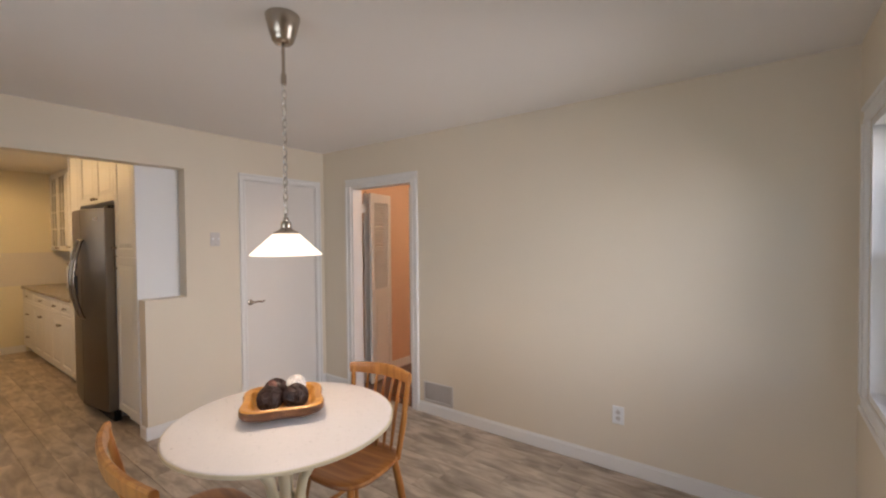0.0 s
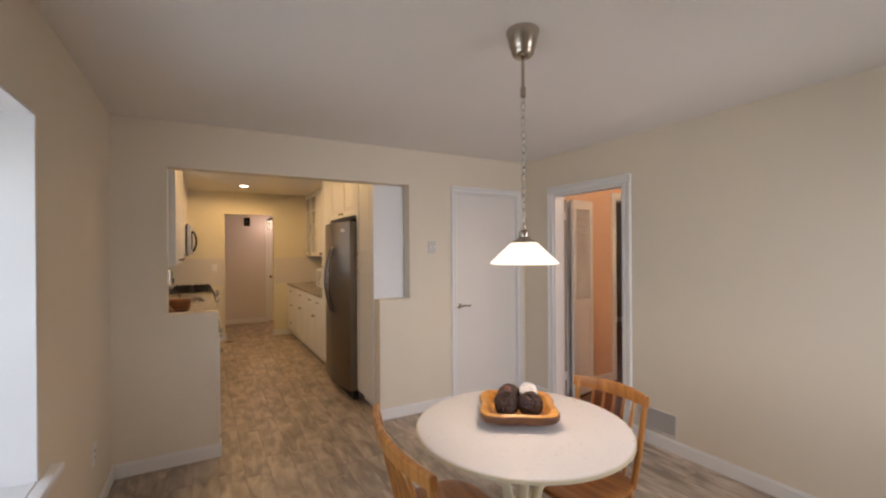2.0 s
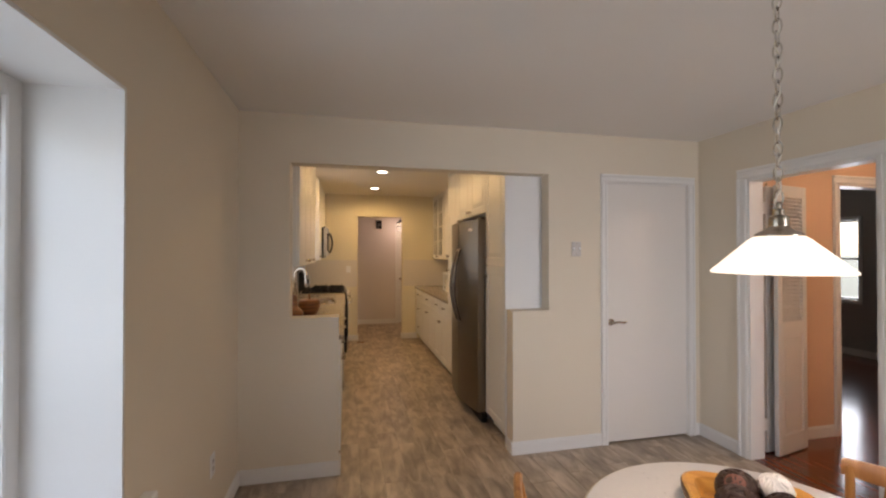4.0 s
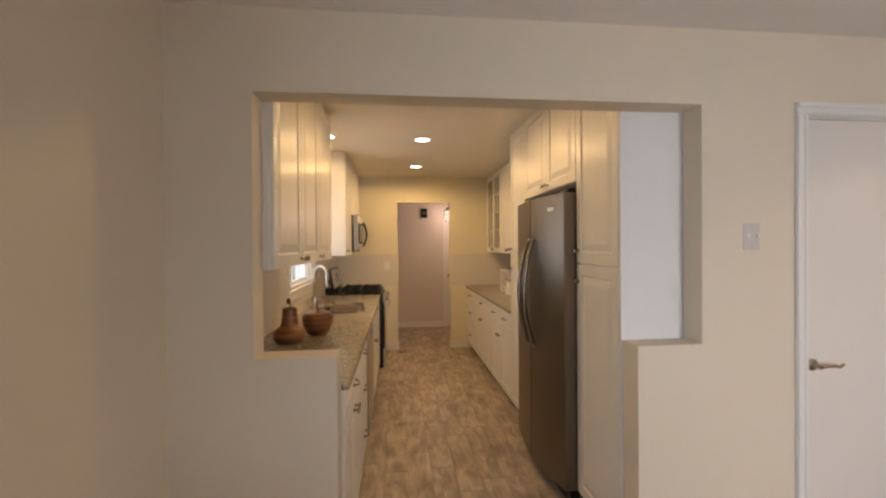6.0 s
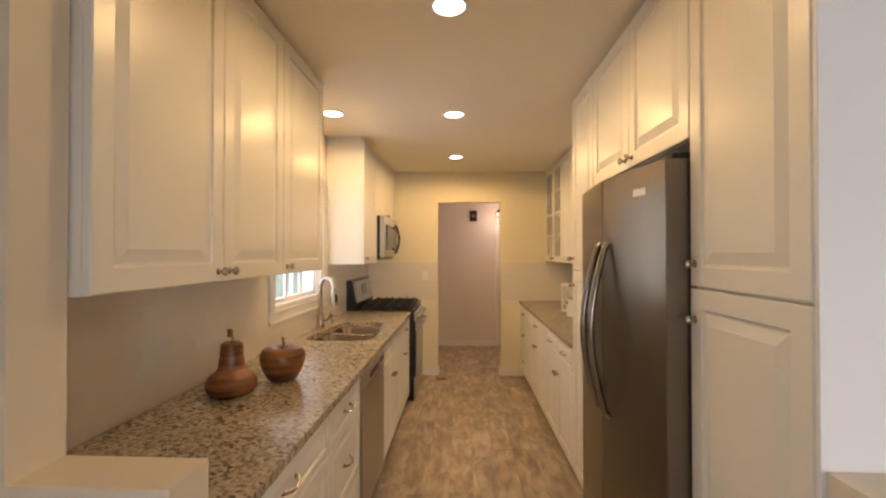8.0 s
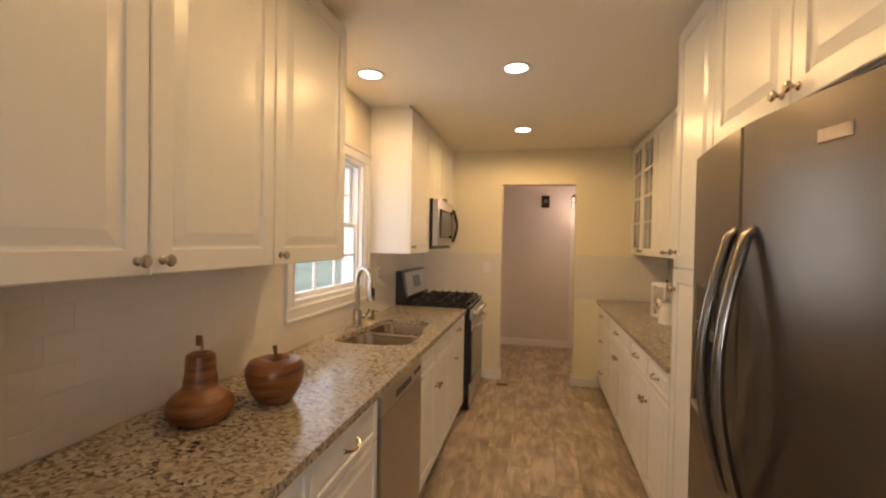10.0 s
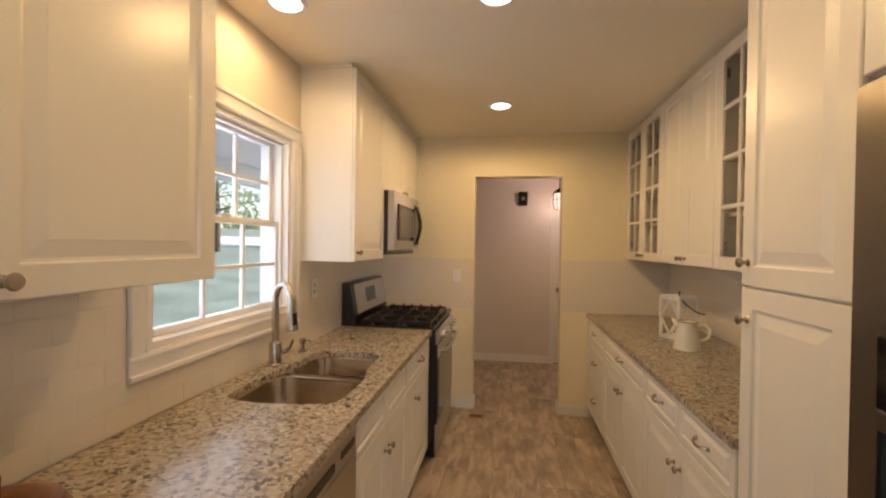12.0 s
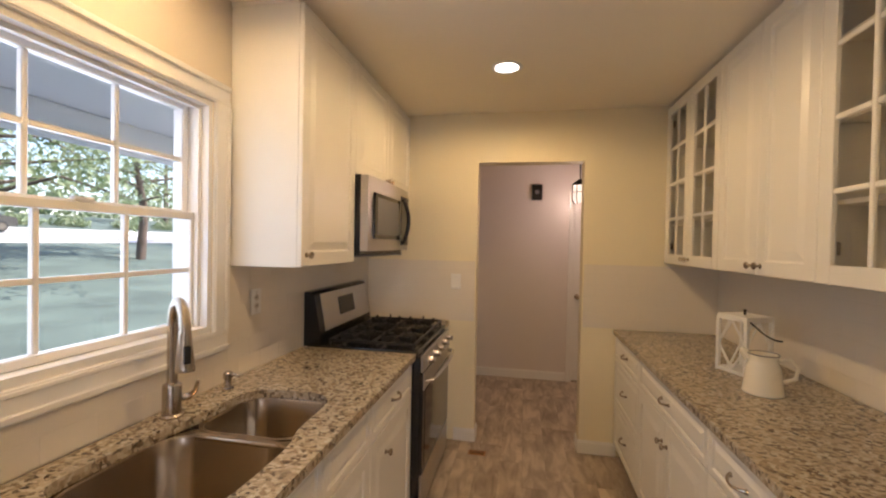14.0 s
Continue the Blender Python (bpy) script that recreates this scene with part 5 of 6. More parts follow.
part("cage_ring", lathe([(0.066, 1.995), (0.072, 1.995), (0.072, 2.001), (0.066, 2.001), (0.066, 1.995)], 20), M_IRON, hl)

# unseen ceiling fixture, added to go with the passage fill light
fl = thing("passage_fill_fixture", pose(4.0, 1.75, CEIL), "added unseen flush glass light that brightens the passage", "ceiling light")
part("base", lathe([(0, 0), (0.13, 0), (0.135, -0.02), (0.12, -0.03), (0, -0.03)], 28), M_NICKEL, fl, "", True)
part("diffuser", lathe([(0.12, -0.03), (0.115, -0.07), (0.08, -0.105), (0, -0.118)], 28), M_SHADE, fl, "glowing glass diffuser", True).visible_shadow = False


# ---- dining room things ----
TX, TY, TR, TZ = 1.062, 1.288, 0.433, 0.762
table = thing("round_table", pose(TX, TY, 0), "round white laminate table on a cream pedestal", "table")
part("tabletop", lathe([(0, TZ - 0.022), (TR - 0.012, TZ - 0.022), (TR - 0.003, TZ - 0.019), (TR, TZ - 0.011), (TR - 0.003, TZ - 0.003), (TR - 0.012, TZ), (0, TZ)], 96), M_TABLE, table, "speckled white laminate top", True)
part("edge_band", lathe([(TR - 0.001, TZ - 0.0185), (TR + 0.0022, TZ - 0.017), (TR + 0.0022, TZ - 0.006), (TR - 0.001, TZ - 0.0045)], 96), M_CREAMPAINT, table, "cream edge band", True)
part("hub", lathe([(0, TZ - 0.05), (0.15, TZ - 0.05), (0.16, TZ - 0.0225), (0, TZ - 0.0225)], 28), M_CREAMPAINT, table, "", True)
for a in range(4):
    ang = radians(45 + 90 * a + 8)
    c, s_ = math.cos(ang), math.sin(ang)
    pts = [(0.15, 0.695), (0.13, 0.60), (0.065, 0.50), (0.045, 0.40), (0.05, 0.28), (0.11, 0.15), (0.22, 0.06), (0.31, 0.022)]
    part("leg", tube([(r * c, r * s_, z) for r, z in pts], [0.024, 0.022, 0.021, 0.022, 0.024, 0.024, 0.022, 0.020], 12), M_CREAMPAINT, table, "", True)
part("collar", lathe([(0.03, 0.38), (0.075, 0.39), (0.075, 0.42), (0.03, 0.43)], 20), M_CREAMPAINT, table, "", True)


def dining_chair(m, label, wide=1.0, lean=0.0):
    """Local -y is the side that the sitter faces; the back stands at +y."""
    ch = thing("dining_chair", m, label, "chair", "chairs round the table")
    seat = bmesh.new()
    out = []
    for k in range(36):
        a = 2 * math.pi * k / 36
        ca, sa = math.cos(a), math.sin(a)
        r = 1 / (abs(ca) ** 3.2 + abs(sa) ** 3.2) ** (1 / 3.2)
        out.append((0.205 * r * ca * (1 - 0.06 * r * sa), 0.205 * r * sa))
    rings = []
    for sc, z in ((0.0, 0.411), (0.86, 0.411), (0.97, 0.420), (1.0, 0.432), (0.985, 0.441), (0.93, 0.445), (0.7, 0.438), (0.35, 0.433), (0.0, 0.432)):
        rings.append([seat.verts.new((x * sc, y * sc, z)) for x, y in out] if sc else [seat.verts.new((0, 0, z))])
    for a, b in zip(rings, rings[1:]):
        for k in range(36):
            j = (k + 1) % 36
            q = ([a[0]] if len(a) == 1 else [a[k], a[j]]) + ([b[0]] if len(b) == 1 else [b[j], b[k]])
            seat.faces.new(q)
    part("seat", seat, M_SEAT, ch, "", True)
    for sx in (-1, 1):
        for sy in (-1, 1):
            pts = [(sx * 0.145, sy * 0.145, 0.415), (sx * 0.165, sy * 0.165, 0.28), (sx * 0.185, sy * 0.185, 0.12), (sx * 0.20, sy * 0.20, 0.0)]
            part("leg", tube(pts, [0.017, 0.020, 0.018, 0.013], 12), M_PINE, ch, "", True)
        part("stretcher", tube([(sx * 0.178, -0.176, 0.19), (sx * 0.176, 0.0, 0.19), (sx * 0.178, 0.176, 0.19)], [0.009, 0.012, 0.009], 10), M_PINE, ch, "", True)
    part("stretcher", tube([(-0.175, 0.0, 0.19), (0.175, 0.0, 0.19)], 0.010, 10), M_PINE, ch, "", True)

    def bow(u):
        return 0.245 - 0.055 * (u / 0.215) ** 2
    crest = bmesh.new()
    prev = None
    for k in range(17):
        u = -0.215 + 0.43 * k / 16
        y = bow(u) + 0.005
        hgt = 0.030 - 0.006 * (abs(u) / 0.215) ** 2
        ring = [crest.verts.new((u, y + dy, 0.805 + dz)) for dy, dz in ((-0.011, -hgt), (0.011, -hgt), (0.013, hgt * 0.7), (0.006, hgt), (-0.006, hgt), (-0.012, hgt * 0.7))]
        if prev:
            for n in range(6):
                crest.faces.new((prev[n], prev[(n + 1) % 6], ring[(n + 1) % 6], ring[n]))
        else:
            crest.faces.new(ring[::-1])
        prev = ring
    crest.faces.new(prev)
    part("crest_rail", crest, M_PINE, ch, "", True)
    for sx in (-1, 1):
        part("back_post", tube([(sx * 0.165, 0.15, 0.42), (sx * 0.185, 0.175, 0.60), (sx * 0.20, bow(0.2) + 0.003, 0.81)], [0.015, 0.016, 0.012], 10), M_PINE, ch, "", True)
    for k in range(5):
        u = -0.11 + 0.055 * k
        part("spindle", tube([(u * 0.92, 0.165, 0.425), (u, 0.19, 0.60), (u * 1.08, bow(u) + 0.003, 0.785)], [0.008, 0.010, 0.007], 8), M_PINE, ch, "", True)
    for o in ch.children_recursive:
        o.data.transform(Matrix.Diagonal((wide, 1, 1, 1)))
        for v in o.data.vertices:
            v.co.y += lean * max(0.0, v.co.z - 0.44)
    return ch


dining_chair(pose(1.405, 1.280, 0, 0, 0, -86), "honey pine spindle-back chair pushed under the table", 0.92)
dining_chair(pose(0.752, 1.295, 0, 0, 0, 84), "wide honey pine spindle-back chair drawn up to the table", 1.48, 0.08)

# carved bowl with balls
bowl = thing("wooden_bowl", pose(1.088, 1.345, TZ, 0, 0, -34), "yellow carved wooden bowl with wavy rim on the table", "bowl")


def wavy(sc, z, bm):
    out = []
    for k in range(64):
        a = 2 * math.pi * k / 64
        ca, sa = math.cos(a), math.sin(a)
        r = 1 / (abs(ca) ** 5 + abs(sa) ** 5) ** 0.2
        r *= 0.155 * (1 + 0.016 * math.cos(8 * a + math.pi) + 0.05 * abs(math.sin(2 * a)) ** 6)
        out.append(bm.verts.new((r * sc * ca, r * sc * sa, z)))
    return out


def shell(rows):
    bm = bmesh.new()
    rings = [wavy(s, z, bm) for s, z in rows]
    for a, b in zip(rings, rings[1:]):
        for k in range(64):
            bm.faces.new((a[k], a[(k + 1) % 64], b[(k + 1) % 64], b[k]))
    return bm, rings


bm, rings = shell([(0.44, 0.022), (0.72, 0.026), (0.79, 0.052), (0.82, 0.061), (0.95, 0.066), (1.0, 0.061)])
bm.faces.new(rings[0])
part("inside", bm, M_BOWL, bowl, "", True)
bm, rings = shell([(1.0, 0.0605), (1.022, 0.055), (1.018, 0.040), (0.97, 0.028), (0.80, 0.014), (0.56, 0.006), (0.54, 0.0)])
bm.faces.new(rings[-1])
part("underside", bm, M_BARK_RIM, bowl, "dark brown underside", True)


def twine_ball(name, place, r, material, label, strands, seed, accent=None):
    rng = random.Random(seed)
    b = thing(name, Matrix.Translation(place), label, "ornament ball", "balls in the bowl")
    part("core", lathe([(0, -r * 0.94)] + [(r * 0.94 * math.cos(a), r * 0.94 * math.sin(a)) for a in [radians(-80 + 10 * k) for k in range(17)]] + [(0, r * 0.94)], 24), material, b, "", True)
    bm = bmesh.new()
    for n in range(strands):
        m = Euler((rng.uniform(0, 6.3), rng.uniform(0, 6.3), rng.uniform(0, 6.3))).to_matrix()
        off = rng.uniform(-0.55, 0.55) * r
        rr = math.sqrt(r * r - off * off) * 0.97
        pts = [m @ Vector((rr * math.cos(a), rr * math.sin(a), off)) for a in [2 * math.pi * k / 26 for k in range(27)]]
        tube(pts, r * 0.10, 5, bm)
    tagged(part("twine_wrap", bm, accent or material, b, "", True), kind="stuff")


bm_w = bowl.matrix_world
for k, (lx, ly, r) in enumerate(((-0.050, -0.034, 0.050), (0.050, -0.036, 0.050), (-0.030, 0.058, 0.050))):
    twine_ball("twine_ball", bm_w @ Vector((lx, ly, 0.020 + r)), r, M_TWINE, "dark brown twine ball in the wooden bowl", 16, k, M_TWINE)
twine_ball("twine_ball", bm_w @ Vector((-0.046, 0.010, 0.106)), 0.024, M_TWINE, "small red-brown twine ball on the others", 8, 7, M_TWINE_RED)
twine_ball("white_ball", bm_w @ Vector((0.052, 0.054, 0.088)), 0.040, M_WHITEBALL, "white wicker ball on the dark balls", 14, 5)

# pendant lamp
pl = thing("pendant_lamp", pose(1.067, 1.270, 0), "nickel chain pendant with glowing white cone shade", "pendant lamp")
part("canopy", lathe([(0, DCEIL), (0.064, DCEIL), (0.067, DCEIL - 0.005), (0.066, DCEIL - 0.014), (0.050, DCEIL - 0.078), (0.045, DCEIL - 0.086), (0.044, DCEIL - 0.098), (0.034, DCEIL - 0.110), (0.018, DCEIL - 0.116), (0, DCEIL - 0.117)], 40), M_NICKEL, pl, "", True)
part("rod", tube([(0, 0, DCEIL - 0.115), (0, 0, 2.13)], 0.0065, 10), M_NICKEL, pl, "", True)
part("coupling", lathe([(0, 2.105), (0.011, 2.105), (0.011, 2.145), (0, 2.145)], 12), M_NICKEL, pl, "", True)
links = 18
for k in range(links):
    z = 2.095 - 0.0292 * k
    pts = [(0.009 * math.cos(a), 0, z + 0.019 * math.sin(a)) for a in [2 * math.pi * n / 14 for n in range(15)]]
    bm = tube(pts, 0.0022, 6)
    bm.transform(pose(0, 0, 0, 0, 0, 90 * (k % 2) + 20))
    part("chain_link", bm, M_CHROME, pl, "", True)
cord = [(0.006 * math.sin(k * 1.1), 0.006 * math.cos(k * 1.1), 2.11 - 0.53 * k / 40) for k in range(41)]
part("cord", tube(cord, 0.0022, 6), M_CERAMIC, pl, "thin pale cord through the chain", True)
part("socket", lathe([(0, 1.590), (0.005, 1.590), (0.006, 1.574), (0.011, 1.570), (0.012, 1.558), (0.019, 1.554), (0.0205, 1.546), (0.0205, 1.532), (0.024, 1.528), (0.031, 1.522), (0.045, 1.515), (0.049, 1.510), (0.049, 1.506), (0, 1.506)], 28), M_NICKEL, pl, "brushed nickel socket cap", True)
sh = part("shade", lathe([(0.047, 1.509), (0.060, 1.500), (0.139, 1.425), (0.1375, 1.421), (0.058, 1.496), (0.045, 1.505)], 48), M_SHADE, pl, "glowing white glass cone", True)
part("bulb", lathe([(0, 1.44), (0.018, 1.445), (0.027, 1.465), (0.022, 1.49), (0.012, 1.505), (0.012, 1.514), (0, 1.514)], 16), M_BULB, pl, "", True).visible_shadow = False

# ---- outside ----
GZ = -0.40


def land(x):
    """Height of the lawn: level by the house, then rising to the street."""
    s = max(0.0, -x - 7.0)
    return GZ + 0.105 * s * s / (s + 5.0) if s < 45 else GZ + 0.105 * 45 * 45 / 50


def sheet(xs, y0, y1, lift):
    bm = bmesh.new()
    rows = [[bm.verts.new((x, y, land(x) + lift)) for x in xs] for y in (y0, y1)]
    for k in range(len(xs) - 1):
        bm.faces.new((rows[0][k], rows[0][k + 1], rows[1][k + 1], rows[1][k]))
    return bm


setting("ground", sheet([400, 20, -7] + [-7 - 1.5 * k for k in range(1, 31)] + [-60, -400], -400, 400, 0.0), M_DAPPLED_GRASS, "mown lawn with painted sun dapples, rising from the house", "ground")
setting("driveway", sheet([-25 - 1.5 * k for k in range(7)], -60, 120, 0.012), M_DRIVE, "pale sunlit drive beyond the lawn", "driveway")
setting("foundation", boxes((XL - T, 7.35, YB - T, YH + 0.12, GZ, -0.121)), M_OUTSIDE, "house foundation wall", "foundation")
# unseen pale slab, added to bounce daylight up onto the porch ceiling
setting("porch_bounce_slab", boxes((-4.6, XL - T - 0.005, 3.0, 10.4, GZ, GZ + 0.14), bev=0.01), M_DRIVE, "added unseen pale slab bouncing light to the porch ceiling", "porch floor")
porch = thing("porch", pose(0, 0, 0), "white porch roof with beam and posts", "porch", kind="structure")
part("porch_ceiling", boxes((-2.6, XL - T - 0.01, 3.3, 10.2, 2.36, 2.42)), M_SOFFIT, porch)
part("beam", boxes((-2.58, -2.44, 3.3, 10.2, 2.14, 2.36), bev=0.01), M_SOFFIT, porch)
for y in (3.4, 10.0):
    part("post", boxes((-2.57, -2.45, y - 0.06, y + 0.06, GZ + 0.14, 2.14), bev=0.01), M_SOFFIT, porch)


def tree(place, height, spread, seed, trunk=0.2, leaves=1500, low=0.35):
    r = random.Random(seed)
    t = thing("tree", Matrix.Translation(place), "broad leafy tree with dark trunk on the lawn", "tree", "trees on the lawn")
    bm = tube([(0, 0, 0), (r.uniform(-.1, .1), r.uniform(-.1, .1), height * 0.3), (r.uniform(-.2, .2), r.uniform(-.2, .2), height * 0.6), (r.uniform(-.3, .3), r.uniform(-.3, .3), height * 0.9)], [trunk, trunk * 0.8, trunk * 0.5, trunk * 0.15], 10)
    part("trunk", bm, M_BARK, t, "", True)
    limbs = bmesh.new()
    tips = []
    for k in range(14):
        z0 = height * (low + 0.55 * k / 14)
        a = k * 2.4 + r.uniform(-.4, .4)
        ln_ = spread * (1.0 - 0.55 * k / 14) * r.uniform(0.7, 1.1)
        p1 = Vector((math.cos(a) * ln_ * 0.5, math.sin(a) * ln_ * 0.5, z0 + ln_ * 0.12))
        p2 = Vector((math.cos(a) * ln_, math.sin(a) * ln_, z0 + ln_ * r.uniform(-0.05, 0.25)))
        tube([(0, 0, z0), p1, p2], [trunk * 0.3, trunk * 0.18, trunk * 0.05], 6, limbs)
        tips += [(p1, ln_ * 0.3), (p2, ln_ * 0.35), ((p1 + p2) / 2, ln_ * 0.35)]
    part("limb", limbs, M_BARK, t, "", True)
    verts, faces = [], []
    for n in range(leaves):
        c, sp = tips[n % len(tips)]
        q = c + Vector((r.gauss(0, sp * 0.55), r.gauss(0, sp * 0.55), r.gauss(0, sp * 0.28)))
        s = r.uniform(0.07, 0.17)
        m = Euler((r.uniform(-0.9, 0.9), r.uniform(-0.9, 0.9), r.uniform(0, 6.3))).to_matrix()
        b = len(verts)
        for x, y, z in ((-1, 0, 0), (-0.2, -0.5, 0.08), (1, 0, -0.1), (0.1, 0.5, 0.08)):
            verts.append(q + m @ Vector((x * s, y * s, z * s)))
        faces.append((b, b + 1, b + 2, b + 3))
    me = bpy.data.meshes.new("crown")
    me.from_pydata(verts, [], faces)
    me.materials.append(M_LEAF)
    cr = new("crown", me)
    cr.parent = t


tree((-15.5, 14.8, land(-15.5)), 7.5, 4.6, 1, 0.24, 3000, 0.34)
tree((-18.0, 22.5, land(-18.0)), 8.0, 4.5, 2, 0.22, 3200, 0.36)
tree((-22.0, 7.0, land(-22.0)), 9.0, 5.0, 3, 0.26, 3200, 0.40)
tree((-14.0, -2.0, land(-14.0)), 8.5, 4.6, 4, 0.24, 2600, 0.36)
# these two are added to throw dappled shade towards the drive
tree((-21.0, 33.0, land(-21.0)), 8.5, 4.6, 12, 0.24, 2600, 0.36)
tree((-20.5, 43.5, land(-20.5)), 9.0, 5.0, 13, 0.26, 2600, 0.38)
tree((-40.0, 30.0, land(-40.0)), 12.0, 7.0, 5, 0.3, 2600, 0.25)
tree((-42.0, 14.0, land(-42.0)), 12.0, 7.0, 6, 0.3, 2600, 0.25)
tree((-41.0, 48.0, land(-41.0)), 12.0, 7.0, 7, 0.3, 2600, 0.25)
tree((-38.0, -8.0, land(-38.0)), 12.0, 7.0, 8, 0.3, 2000, 0.25)
tree((3.0, -14.0, GZ), 9.0, 5.0, 9, 0.24, 2200, 0.3)
# placed so that its crown keeps the sun out of the far room window
tree((12.4, 7.8, GZ), 9.5, 4.6, 10, 0.24, 4200, 0.28)

wv, wf = [], []
rw = random.Random(11)
for n in range(9000):
    a = rw.uniform(0, 1)
    y = -90 + 230 * a
    x = -56 + rw.gauss(0, 2.5)
    z = land(-56) + abs(rw.gauss(0, 3.4)) + 0.2
    s = rw.uniform(0.35, 0.8)
    m = Euler((rw.uniform(-1.2, 1.2), rw.uniform(-1.2, 1.2), rw.uniform(0, 6.3))).to_matrix()
    b = len(wv)
    wv += [Vector((x, y, z)) + m @ Vector(c) * s for c in ((-1, 0, 0), (0, -0.5, 0.1), (1, 0, 0), (0, 0.5, 0.1))]
    wf.append((b, b + 1, b + 2, b + 3))
me = bpy.data.meshes.new("far_woods")
me.from_pydata(wv, [], wf)
me.materials.append(M_LEAF)
tagged(new("far_woods", me), "distant belt of green woods", "woods", kind="stuff")

rs = random.Random(21)


def shrub(place, w, h):
    v, f = [], []
    for n in range(420):
        a, b_ = rs.uniform(0, 6.28), rs.uniform(0, 1)
        q = Vector((w * math.cos(a) * math.sqrt(b_) * rs.uniform(.7, 1), w * math.sin(a) * math.sqrt(b_) * rs.uniform(.7, 1), h * rs.uniform(0.0, 1.0) * (1 - 0.5 * b_)))
        m = Euler((rs.uniform(-1.2, 1.2), rs.uniform(-1.2, 1.2), rs.uniform(0, 6.3))).to_matrix()
        k = len(v)
        v += [q + m @ Vector(c) * 0.16 for c in ((-1, 0, 0), (0, -0.5, 0.1), (1, 0, 0), (0, 0.5, 0.1))]
        f.append((k, k + 1, k + 2, k + 3))
    me_ = bpy.data.meshes.new("shrub")
    me_.from_pydata(v, [], f)
    me_.materials.append(M_LEAF)
    ob = new("shrub", me_)
    ob.location = place
    tagged(ob, "low dark green shrub across the lawn", "shrub", "shrubs")


for px_, py_ in ((-36.5, 30.0), (-37.0, 34.0), (-36.5, 39.0), (-37.0, 44.0), (-36.0, 49.0), (-36.5, 26.0)):
    shrub((px_, py_, land(px_)), 1.6, 1.0)

car = thing("car", pose(-30.5, 23.0, land(-30.5) + 0.012, 0, 0, 90), "dark parked car beyond the lawn", "car")
cb = bmesh.new()
prof = [(-2.2, 0.35), (-2.25, 0.6), (-2.1, 0.82), (-1.2, 0.92), (-0.55, 1.38), (0.7, 1.42), (1.5, 0.98), (2.15, 0.9), (2.25, 0.6), (2.2, 0.35)]
a_, b_ = [cb.verts.new((x, -0.85 + (0.12 if z > 1.2 else 0), z)) for x, z in prof], [cb.verts.new((x, 0.85 - (0.12 if z > 1.2 else 0), z)) for x, z in prof]
for k in range(len(prof)):
    j = (k + 1) % len(prof)
    cb.faces.new((a_[k], a_[j], b_[j], b_[k]))
cb.faces.new(a_)
cb.faces.new(b_[::-1])
part("body", cb, M_CARBLACK, car)
part("side_window", boxes((-0.8, 1.0, -0.845, -0.80, 0.98, 1.28), bev=0.02), M_BLACKGLASS, car)
part("side_window", boxes((-0.8, 1.0, 0.80, 0.845, 0.98, 1.28), bev=0.02), M_BLACKGLASS, car)
for x in (-1.4, 1.4):
    for y in (-0.8, 0.8):
        wh = part("wheel", lathe([(0, -0.1), (0.3, -0.1), (0.33, -0.06), (0.33, 0.06), (0.3, 0.1), (0, 0.1)], 20, m=pose(x, y, 0.33, 90, 0, 0)), M_RUBBER, car, "", True)
        part("rim", lathe([(0, -0.105), (0.2, -0.105), (0.2, 0.105), (0, 0.105)], 16, m=pose(x, y, 0.33, 90, 0, 0)), M_STEEL, wh, "", True)


# ---- tiles of the backsplash ----
def tile_field(name, m, width, z0, z1, gaps, label):
    """Running-bond glazed tiles, local x along the wall, local -y out of it. gaps: (u0, u1, z0, z1) left free."""
    tw, th, jt = 0.152, 0.0765, 0.0014
    holder = solid(name, boxes((0, width, -0.006, 0.0, z0, z1)) if not gaps else boxes(*[(a, b, -0.006, 0.0, c, d) for a, b, c, d in gaps["grout"]]), M_TILEGROUT, label, "backsplash", "structure")
    holder.matrix_world = m
    cache = {}
    free = gaps["free"] if gaps else ()
    r, z = 0, z0
    while z < z1 - 0.01:
        zt = min(z + th, z1)
        u = -(tw / 2) * (r % 2)
        while u < width - 0.004:
            a, b = max(u, 0) + jt / 2, min(u + tw, width) - jt / 2
            u += tw
            if b - a < 0.012:
                continue
            for fa, fb, fc, fd in free:
                if zt > fc + 0.005 and z < fd - 0.005:
                    if a >= fa and b <= fb:
                        a = b
                    elif a < fa < b:
                        b = fa
                    elif a < fb < b:
                        a = fb
            if b - a < 0.012:
                continue
            key = (round(b - a, 3), round(zt - z, 3))
            if key not in cache:
                w, h, e = key[0] / 2, key[1] / 2 - jt / 2, 0.0010
                me = bpy.data.meshes.new("tile")
                v = [(-w, 0, -h), (w, 0, -h), (w, 0, h), (-w, 0, h), (-w, -0.0025, -h), (w, -0.0025, -h), (w, -0.0025, h), (-w, -0.0025, h), (-w + e, -0.004, -h + e), (w - e, -0.004, -h + e), (w - e, -0.004, h - e), (-w + e, -0.004, h - e)]
                f = [(8, 9, 10, 11)] + [(k, (k + 1) % 4, 4 + (k + 1) % 4, 4 + k) for k in range(4)] + [(4 + k, 4 + (k + 1) % 4, 8 + (k + 1) % 4, 8 + k) for k in range(4)]
                me.from_pydata(v, [], f)
                me.materials.append(M_TILE)
                cache[key] = me
            ob = new("tile", cache[key])
            ob.parent = holder
            ob.location = ((a + b) / 2, -0.0026, (z + zt) / 2)
        z += th
        r += 1


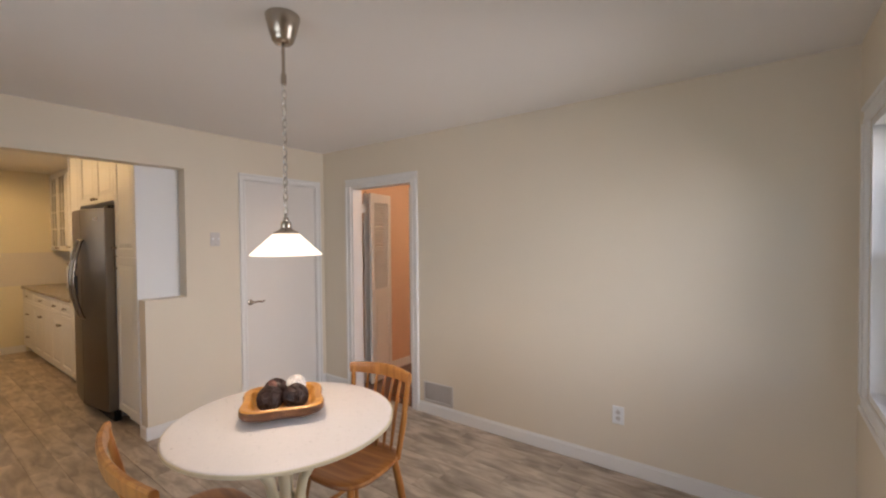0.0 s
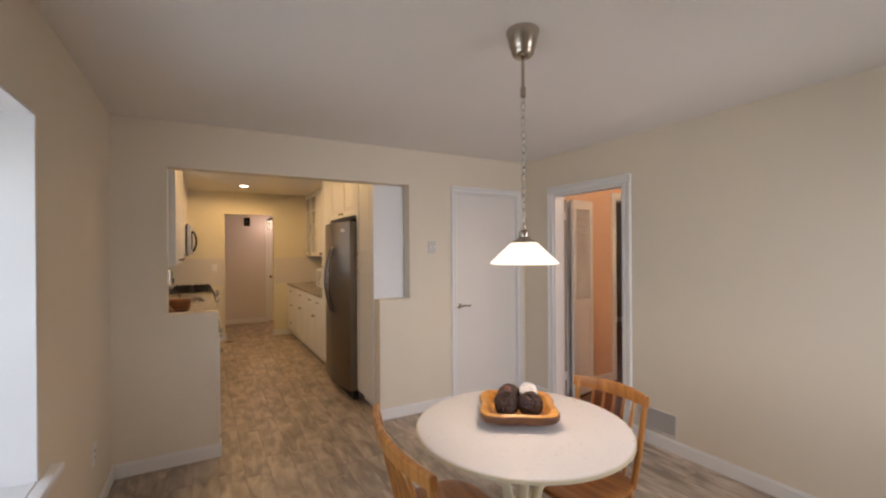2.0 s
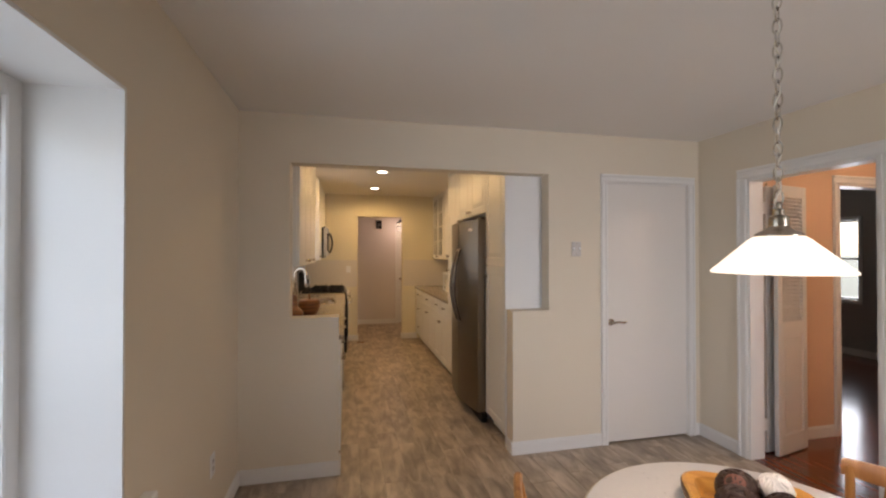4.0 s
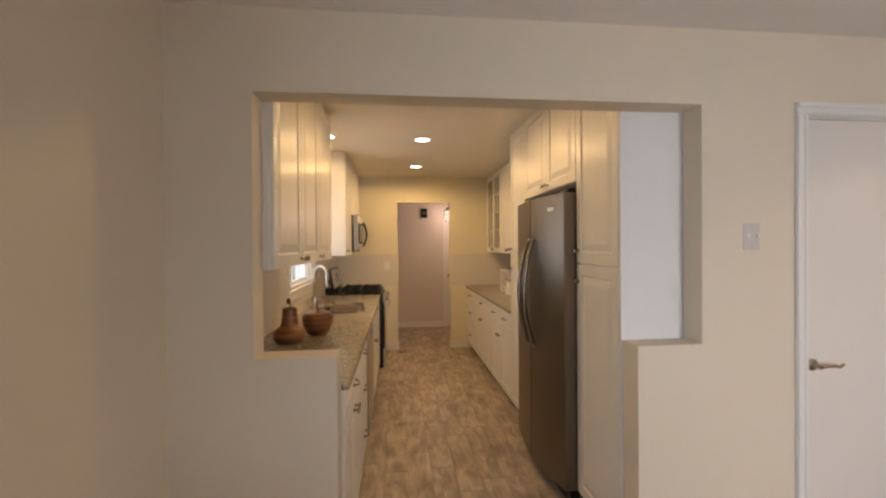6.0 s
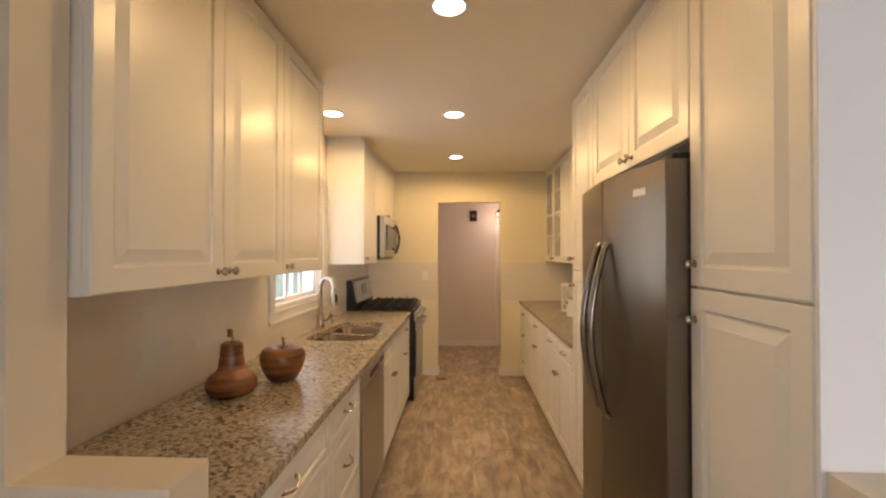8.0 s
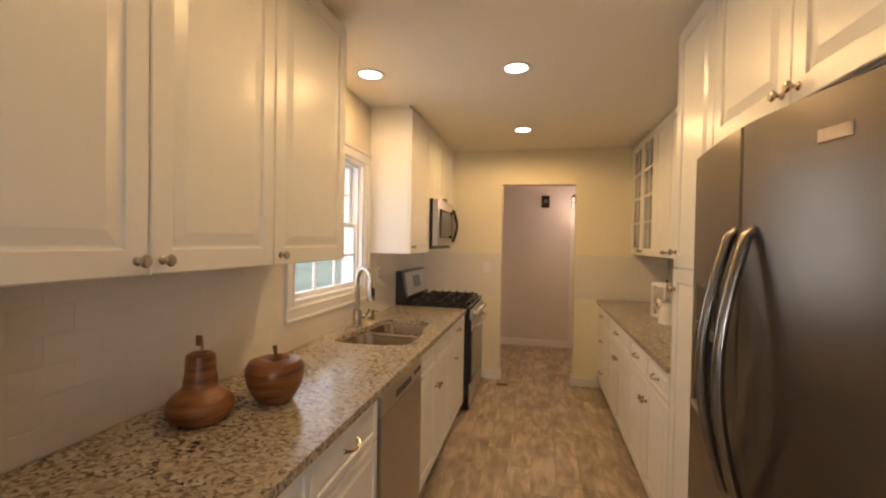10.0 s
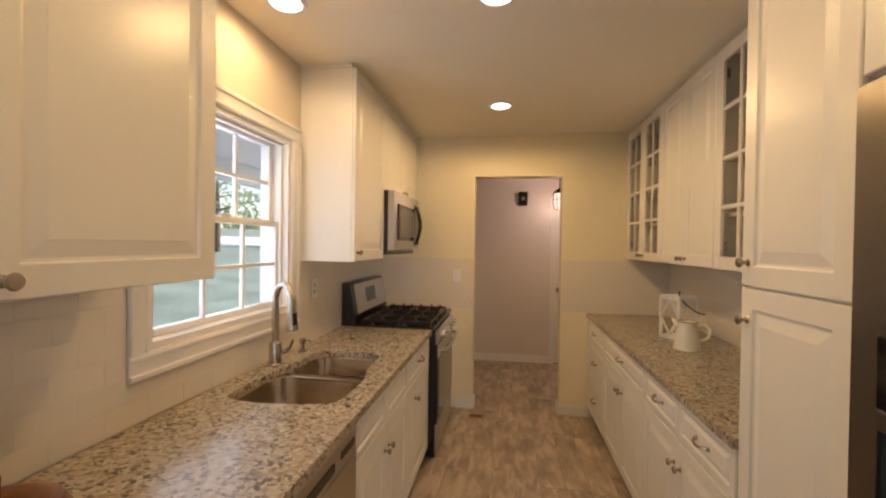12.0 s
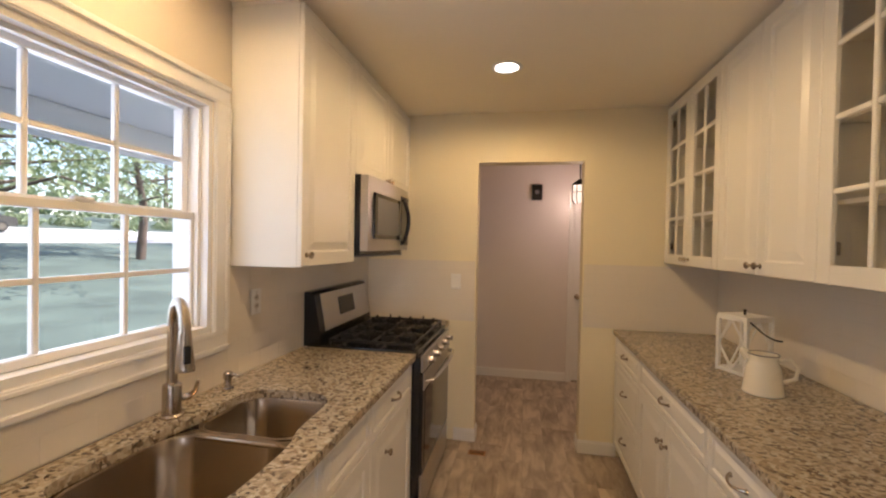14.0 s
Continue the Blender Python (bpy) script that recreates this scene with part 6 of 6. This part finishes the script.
BT = UZ0 - 0.001
lw = YF - 0.006 - YK
g0, g1 = 5.099 - YK, 6.169 - YK
tile_field("backsplash_window_side", facing_px(XL + 0.0, YK), lw, CT + 0.001, BT,
           {"grout": [(0, g0, CT + 0.001, BT), (g1, lw, CT + 0.001, BT), (g0, g1, CT + 0.001, 1.035)], "free": [(g0, g1, 1.035, 3.0)]}, "white subway tile backsplash round the window")
tile_field("backsplash_far_side", facing_nx(KR, YF - 0.006), YF - 0.006 - 5.37, CT + 0.001, BT, None, "white subway tile backsplash over the far worktop")
tile_field("backsplash_end_left", pose(XL + 0.006, YF, 0), FD_L - 0.012 - XL - 0.006, CT + 0.005, 1.352, None, "white subway tile on the end wall by the stove")
tile_field("backsplash_end_right", pose(FD_R + 0.012, YF, 0), KR - 0.006 - FD_R - 0.012, CT + 0.005, 1.352, None, "white subway tile on the end wall by the worktop")

# ---- floor planks ----
PW, PLN, JT = 0.152, 0.76, 0.0020
cache = {}


def plank_row(x, y0, y1, shift):
    y = y0 - shift
    while y < y1 - 0.02:
        a, b = max(y, y0), min(y + PLN, y1)
        y += PLN
        if b - a < 0.02:
            continue
        key = round(b - a, 3)
        if key not in cache:
            w, h, e = PW / 2 - JT / 2, key / 2 - JT / 2, 0.0015
            me_ = bpy.data.meshes.new("plank")
            v = [(-w, -h, -0.006), (w, -h, -0.006), (w, h, -0.006), (-w, h, -0.006), (-w, -h, -0.0015), (w, -h, -0.0015), (w, h, -0.0015), (-w, h, -0.0015), (-w + e, -h + e, 0), (w - e, -h + e, 0), (w - e, h - e, 0), (-w + e, h - e, 0)]
            f = [(8, 9, 10, 11)] + [(k, (k + 1) % 4, 4 + (k + 1) % 4, 4 + k) for k in range(4)] + [(4 + k, 4 + (k + 1) % 4, 8 + (k + 1) % 4, 8 + k) for k in range(4)]
            me_.from_pydata(v, [], f)
            me_.materials.append(M_PLANK)
            cache[key] = me_
        ob = new("plank", cache[key])
        ob.parent = floor
        ob.location = (x, (a + b) / 2, 0)


rp = random.Random(8)
n = 0
x = XL + PW / 2
while x < XR + 0.02:
    sh_ = rp.uniform(0.04, PLN - 0.04)
    kitchen = -0.1 < x < 1.35
    if kitchen:
        plank_row(x, YB, YH, sh_)
    else:
        plank_row(x, YB, YW, sh_)
        if x < 2.0:
            plank_row(x, YF2, YH, sh_)
    x += PW
    n += 1
